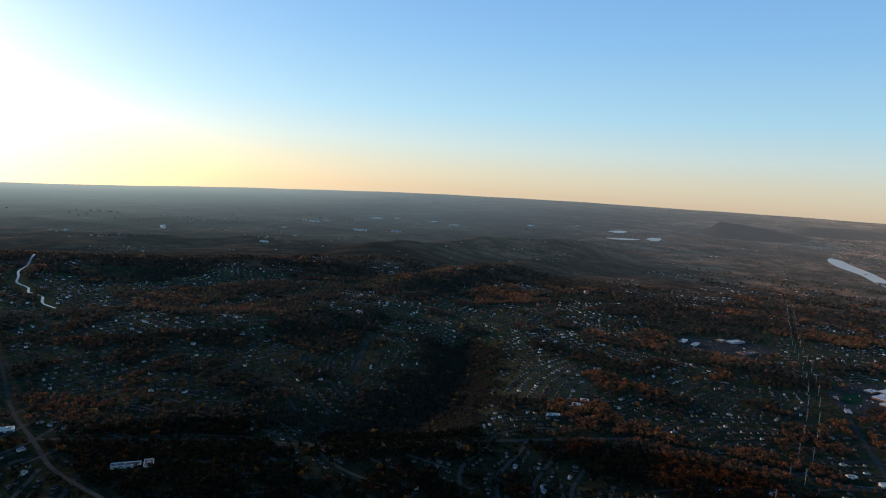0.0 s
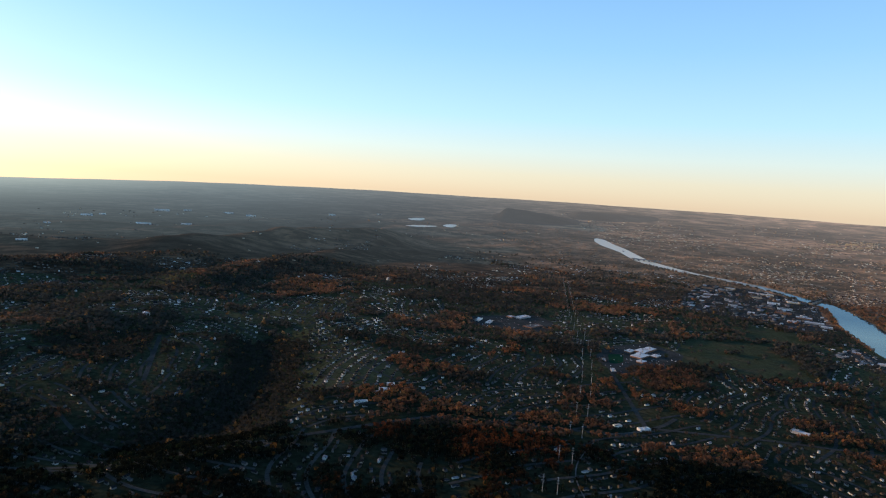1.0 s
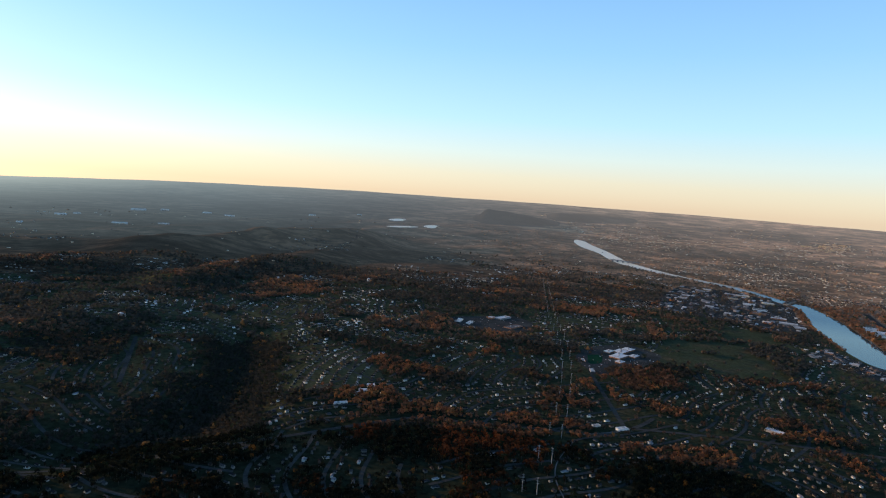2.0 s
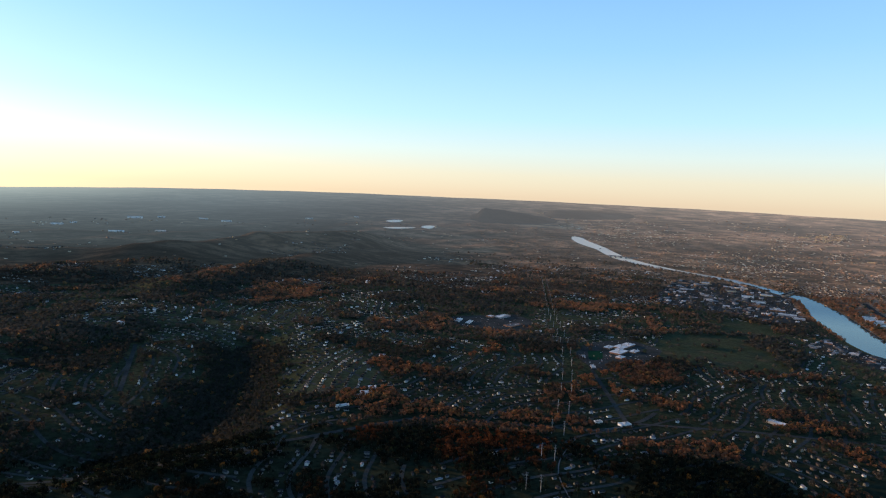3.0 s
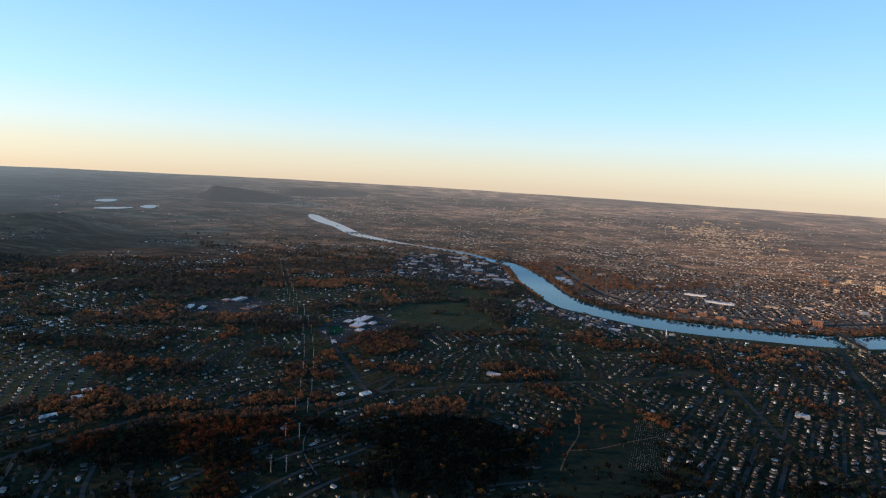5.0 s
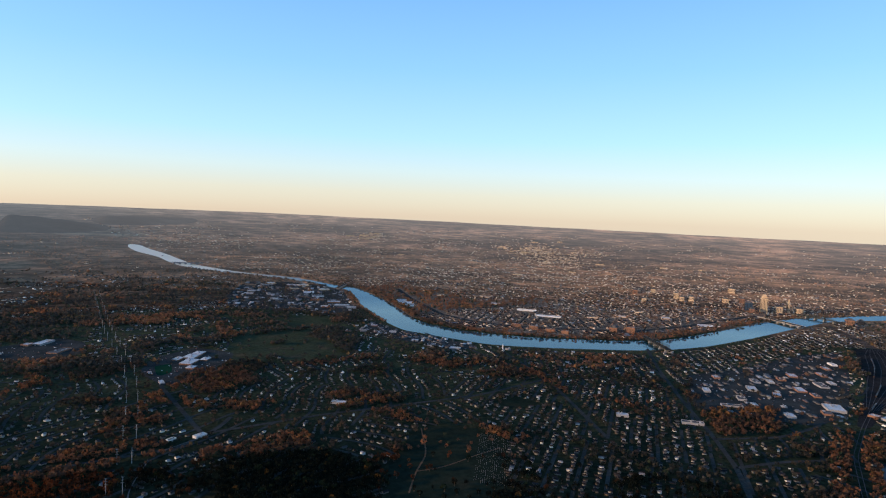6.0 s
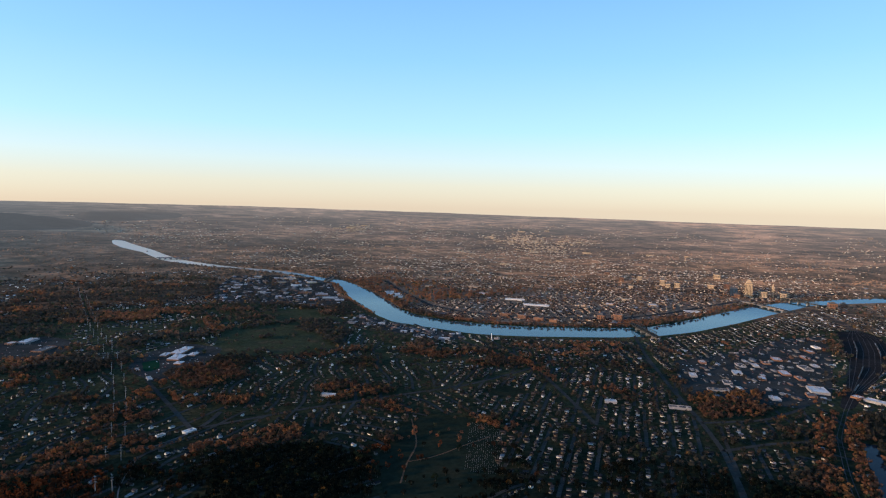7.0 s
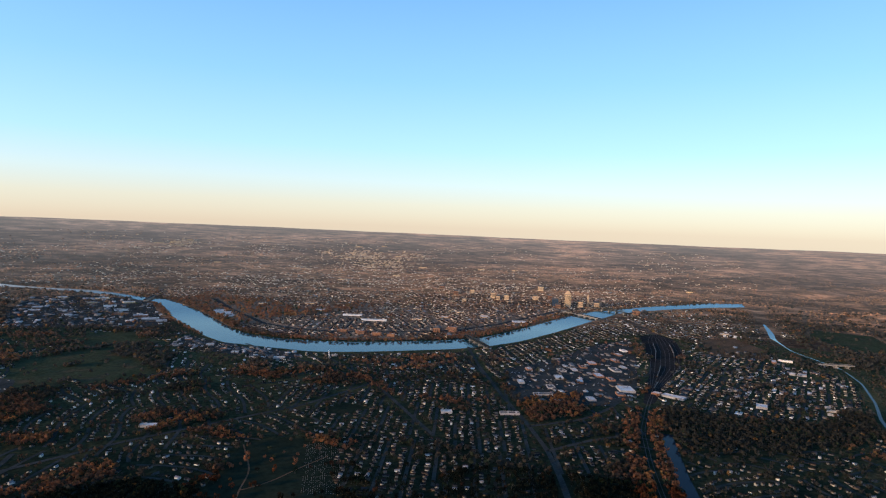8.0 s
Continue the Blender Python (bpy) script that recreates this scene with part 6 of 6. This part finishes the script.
# ---------------------------------------------------------------- bridges
def bridge(ax, ay, bx, by, wide, label, arches=5, truss=False, high=8.0):
    thing = tagged(new("bridge"), label, "bridge", "bridges over the river")
    z0 = max(float(terrain(ax, ay)), float(terrain(bx, by)))
    n = math.hypot(bx - ax, by - ay)
    thing.matrix_basis = pose((ax + bx) / 2, (ay + by) / 2, z0, 0, 0, math.degrees(math.atan2(by - ay, bx - ax)))
    bm = bmesh.new()
    block(bm, 0, 0, high, n + 30, wide, 1.2)
    part("deck", bm, M["asphalt"], thing)
    for s in (-1, 1):
        bm = bmesh.new()
        block(bm, 0, s * (wide / 2 + 0.2), high - 0.6, n + 30, 0.5, 2.6)
        part("parapet", bm, M["steel" if truss else "concrete"], thing)
    for k in range(arches + 1):
        x = -n / 2 + n * k / arches
        bm = bmesh.new()
        block(bm, x, 0, -1, 5, wide * 0.9, high + 1.0, 0.5)
        block(bm, x, 0, -1, 8, wide * 1.02, 3.0, 0.5)
        part("pier", bm, M["concrete"], thing)
    span = n / arches
    for k in range(arches):
        for s in (-1, 1):
            bm = bmesh.new()
            if truss:
                c = -n / 2 + span * (k + 0.5)
                m = 6
                for q in range(m):
                    xa, xb = c - span / 2 + span * q / m, c - span / 2 + span * (q + 1) / m
                    za, zb = (high + 1.2, high + 9.0) if q % 2 == 0 else (high + 9.0, high + 1.2)
                    v = Vector((xb - xa, 0, zb - za))
                    mat4 = Matrix.Translation(((xa + xb) / 2, s * wide / 2, (za + zb) / 2)) @ v.to_track_quat("X", "Z").to_matrix().to_4x4() @ Matrix.Diagonal((v.length, 0.7, 0.7, 1))
                    bmesh.ops.create_cube(bm, size=1.0, matrix=mat4)
                block(bm, c, s * wide / 2, high + 8.6, span * 0.92, 0.8, 0.8)
                part("truss", bm, M["steel"], thing)
            else:
                c = -n / 2 + span * (k + 0.5)
                m = 8
                for q in range(m):
                    u0, u1 = q / m * 2 - 1, (q + 1) / m * 2 - 1
                    za, zb = (1 - u0 * u0) * (high - 2) + 1, (1 - u1 * u1) * (high - 2) + 1
                    xa, xb = c + u0 * span / 2, c + u1 * span / 2
                    v = Vector((xb - xa, 0, zb - za))
                    mat4 = Matrix.Translation(((xa + xb) / 2, s * wide * 0.4, (za + zb) / 2)) @ v.to_track_quat("X", "Z").to_matrix().to_4x4() @ Matrix.Diagonal((v.length * 1.05, 1.6, 1.4, 1))
                    bmesh.ops.create_cube(bm, size=1.0, matrix=mat4)
                part("arch", bm, M["concrete"], thing)
    return thing


bridge(1785, 345, 1925, 435, 16, "dark steel truss bridge on concrete piers", 4, True)
bridge(2560, 45, 2720, 185, 20, "long pale stone arch bridge with two small towers", 6)
bridge(2800, -62, 2905, 62, 14, "dark railway truss bridge near the mills", 4, True)
bridge(2115, 2985, 2215, 2880, 16, "pale road bridge on piers across the upper river", 5)
bridge(2180, 1880, 2310, 1945, 14, "pale low bridge at the river dam", 5)
bridge(1935, -640, 1925, -575, 14, "short concrete road bridge over the side river", 2)


# ---------------------------------------------------------------- tanks, church, pylons, trains
def water_tank(x, y, r, h, label):
    thing = tagged(new("water_tank"), label, "water tank", "water tanks")
    thing.matrix_basis = pose(x, y, float(terrain(x, y)))
    bm = bmesh.new()
    bmesh.ops.create_cone(bm, cap_ends=True, segments=28, radius1=r, radius2=r, depth=h, matrix=Matrix.Translation((0, 0, h / 2)))
    part("shell", bm, M["white_wall"], thing)
    bm = bmesh.new()
    bmesh.ops.create_uvsphere(bm, u_segments=28, v_segments=10, radius=r, matrix=Matrix.Translation((0, 0, h)) @ Matrix.Diagonal((1, 1, 0.3, 1)))
    part("domed_roof", bm, M["white_roof"], thing)
    bm = bmesh.new()
    block(bm, 0, -r - 0.2, 0, 0.6, 0.2, h)
    part("ladder", bm, M["galvanised"], thing)


water_tank(545, 2300, 8, 8, "round white water tank with a shallow dome")
water_tank(-205, 1592, 8, 7, "round cream water tank on the wooded rise")
water_tank(-1535, 3385, 13, 16, "round white domed tank far out on the plain")


def church(x, y, turn):
    thing = tagged(new("church"), "white wooden church with a pointed steeple among trees", "church")
    thing.matrix_basis = pose(x, y, 0, 0, 0, turn) @ Matrix.Scale(0.66, 4)
    V, T, W_ = gabled(22, 12, 8, 6)
    for name, slot, m in (("nave", 0, "white_wall"), ("roof", 1, "grey_roof")):
        ob = solid(name, V, T[W_ == slot], [M[m]])
        ob.parent = thing
    bm = bmesh.new()
    block(bm, -12, 0, 0, 5, 5, 18)
    block(bm, -12, 0, 18, 3.8, 3.8, 5)
    part("bell_tower", bm, M["white_wall"], thing)
    bm = bmesh.new()
    bmesh.ops.create_cone(bm, cap_ends=True, segments=8, radius1=2.4, radius2=0.1, depth=13, matrix=Matrix.Translation((-12, 0, 29.5)))
    part("steeple", bm, M["white_roof"], thing)


church(1482, 702, 20)


def pylon():
    thing = tagged(new("pylon"), "pale steel power-line pylon with three crossarms", "pylon", "pylons of the power line")
    bm = bmesh.new()
    bmesh.ops.create_cone(bm, cap_ends=True, segments=8, radius1=0.5, radius2=0.22, depth=22, matrix=Matrix.Translation((0, 0, 11)))
    part("mast", bm, M["galvanised"], thing)
    for z, w in ((14, 6), (17.5, 5.2), (21, 4.4)):
        bm = bmesh.new()
        block(bm, 0, 0, z, w * 0.7, 0.3, 0.3)
        arm = part("crossarm", bm, M["galvanised"], thing)
        for s in (-1, 1):
            bm = bmesh.new()
            for k in range(3):
                bmesh.ops.create_cone(bm, cap_ends=True, segments=6, radius1=0.16, radius2=0.10, depth=0.4, matrix=Matrix.Translation((s * w * 0.31, 0, z - 0.25 - 0.42 * k)))
            part("insulator", bm, M["dark_glass"], arm, "dark glass insulator string")
    return thing


mast = pylon()
spots = resample(POWER_LINE, 95.0)
way = np.gradient(spots, axis=0)
for k, (p, d) in enumerate(zip(spots, way)):
    d = d / np.linalg.norm(d)
    for s in (-9, 9):
        m = pose(p[0] - d[1] * s, p[1] + d[0] * s, float(terrain(*p)), 0, 0, math.degrees(math.atan2(d[1], d[0])) + 90)
        if k == 0 and s < 0:
            mast.matrix_basis = m
        else:
            copy_thing(mast, m)


def wagon():
    """A freight wagon: body, roof, underframe and two bogies."""
    thing = tagged(new("freight_wagon"), "weathered freight wagon standing on a yard track", "wagon", "wagons in the railway yard")
    for name, spec, m in (("body", (0, 0, 1.0, 11.5, 2.4, 2.2), "wagon"), ("roof", (0, 0, 3.2, 11.2, 2.2, 0.25), "steel"), ("underframe", (0, 0, 0.75, 12, 2.0, 0.25), "steel"),
                          ("bogie", (-4, 0, 0, 2.2, 1.8, 0.75), "steel"), ("bogie", (4, 0, 0, 2.2, 1.8, 0.75), "steel")):
        bm = bmesh.new()
        block(bm, *spec, 0.08)
        part(name, bm, M[m], thing)
    return thing


first = wagon()
count = 0
for off, lo, hi in ((-50, 1740, 1960), (-36, 1640, 1760), (-24, 1880, 2080), (12, 1600, 1740), (26, 1820, 2080), (0, 1480, 1540)):
    line = resample([(x, y + off * (1.0 if 1550 < x < 2250 else 0.25)) for x, y in RAIL_LINE], 13.0)
    d = np.gradient(line, axis=0)
    for p, w in zip(line, d):
        if lo < p[0] < hi:
            m = pose(p[0], p[1], 0.6, 0, 0, math.degrees(math.atan2(w[1], w[0])))
            if count:
                copy_thing(first, m)
            else:
                first.matrix_basis = m
            count += 1

# cars in the lots, too many to tell apart
car_v = np.array([(-2.2, -.9, .3), (2.2, -.9, .3), (2.2, .9, .3), (-2.2, .9, .3), (-2.2, -.9, .9), (2.2, -.9, .9), (2.2, .9, .9), (-2.2, .9, .9),
                  (-1.3, -.75, 1.45), (.8, -.75, 1.45), (.8, .75, 1.45), (-1.3, .75, 1.45)], float)
car_q = quads([(0, 1, 5, 4), (1, 2, 6, 5), (2, 3, 7, 6), (3, 0, 4, 7), (4, 5, 9, 8), (5, 6, 10, 9), (6, 7, 11, 10), (7, 4, 8, 11), (8, 9, 10, 11)])
x, y = sprinkle(6500, 560, 2250, -250, 2300, lambda x, y: (inside(SCHOOL_LOT, x, y) | inside(MALL_LOT, x, y) | ~free_of(PAVED, x, y)) & clear_of_big(x, y, 1))
x, y = np.round(x / 3.0) * 3.0, np.round(y / 9.0) * 9.0
V, T, tone = scatter(car_v, car_q, np.c_[x, y, 0 * x + 0.3], np.full(len(x), radians(90)), np.full((len(x), 3), 0.75), rng.uniform(0, 1, len(x)))
tagged(solid("parked_cars", V, T, [M["carpaint"]], None, tone), "many parked cars in asphalt lots", "cars", kind="stuff")

# rows of gravestones on the park's edge
gu, gv = [k.ravel() for k in np.meshgrid(np.arange(0.04, 1, 0.055), np.arange(0.03, 1, 0.03))]
keep = rng.uniform(0, 1, len(gu)) < 0.62
gu, gv = gu[keep] + rng.uniform(-0.006, 0.006, keep.sum()), gv[keep] + rng.uniform(-0.006, 0.006, keep.sum())
x, y = 712 + (18 + 0 * gv) * gu + 177 * gv, 374 - 50 * gu + 83 * gv
stone_v = np.array([(-.5, -.2, 0), (.5, -.2, 0), (.5, .2, 0), (-.5, .2, 0), (-.5, -.2, .8), (.5, -.2, .8), (.5, .2, .8), (-.5, .2, .8), (0, -.2, 1), (0, .2, 1)], float)
stone_t = np.concatenate([quads([(0, 1, 5, 4), (1, 2, 6, 5), (2, 3, 7, 6), (3, 0, 4, 7), (5, 6, 9, 8), (7, 4, 8, 9)]), [(4, 5, 8), (6, 7, 9)]])
V, T, tone = scatter(stone_v, stone_t, np.c_[x, y, terrain(x, y) + 0.25], np.full(len(x), radians(25)), np.tile((1.1, 0.8, 1.2), (len(x), 1)), rng.uniform(0, 1, len(x)))
tagged(solid("gravestones", V, T, [M["concrete"]], None, tone), "rows of pale gravestones on dark grass", "gravestones", kind="stuff")
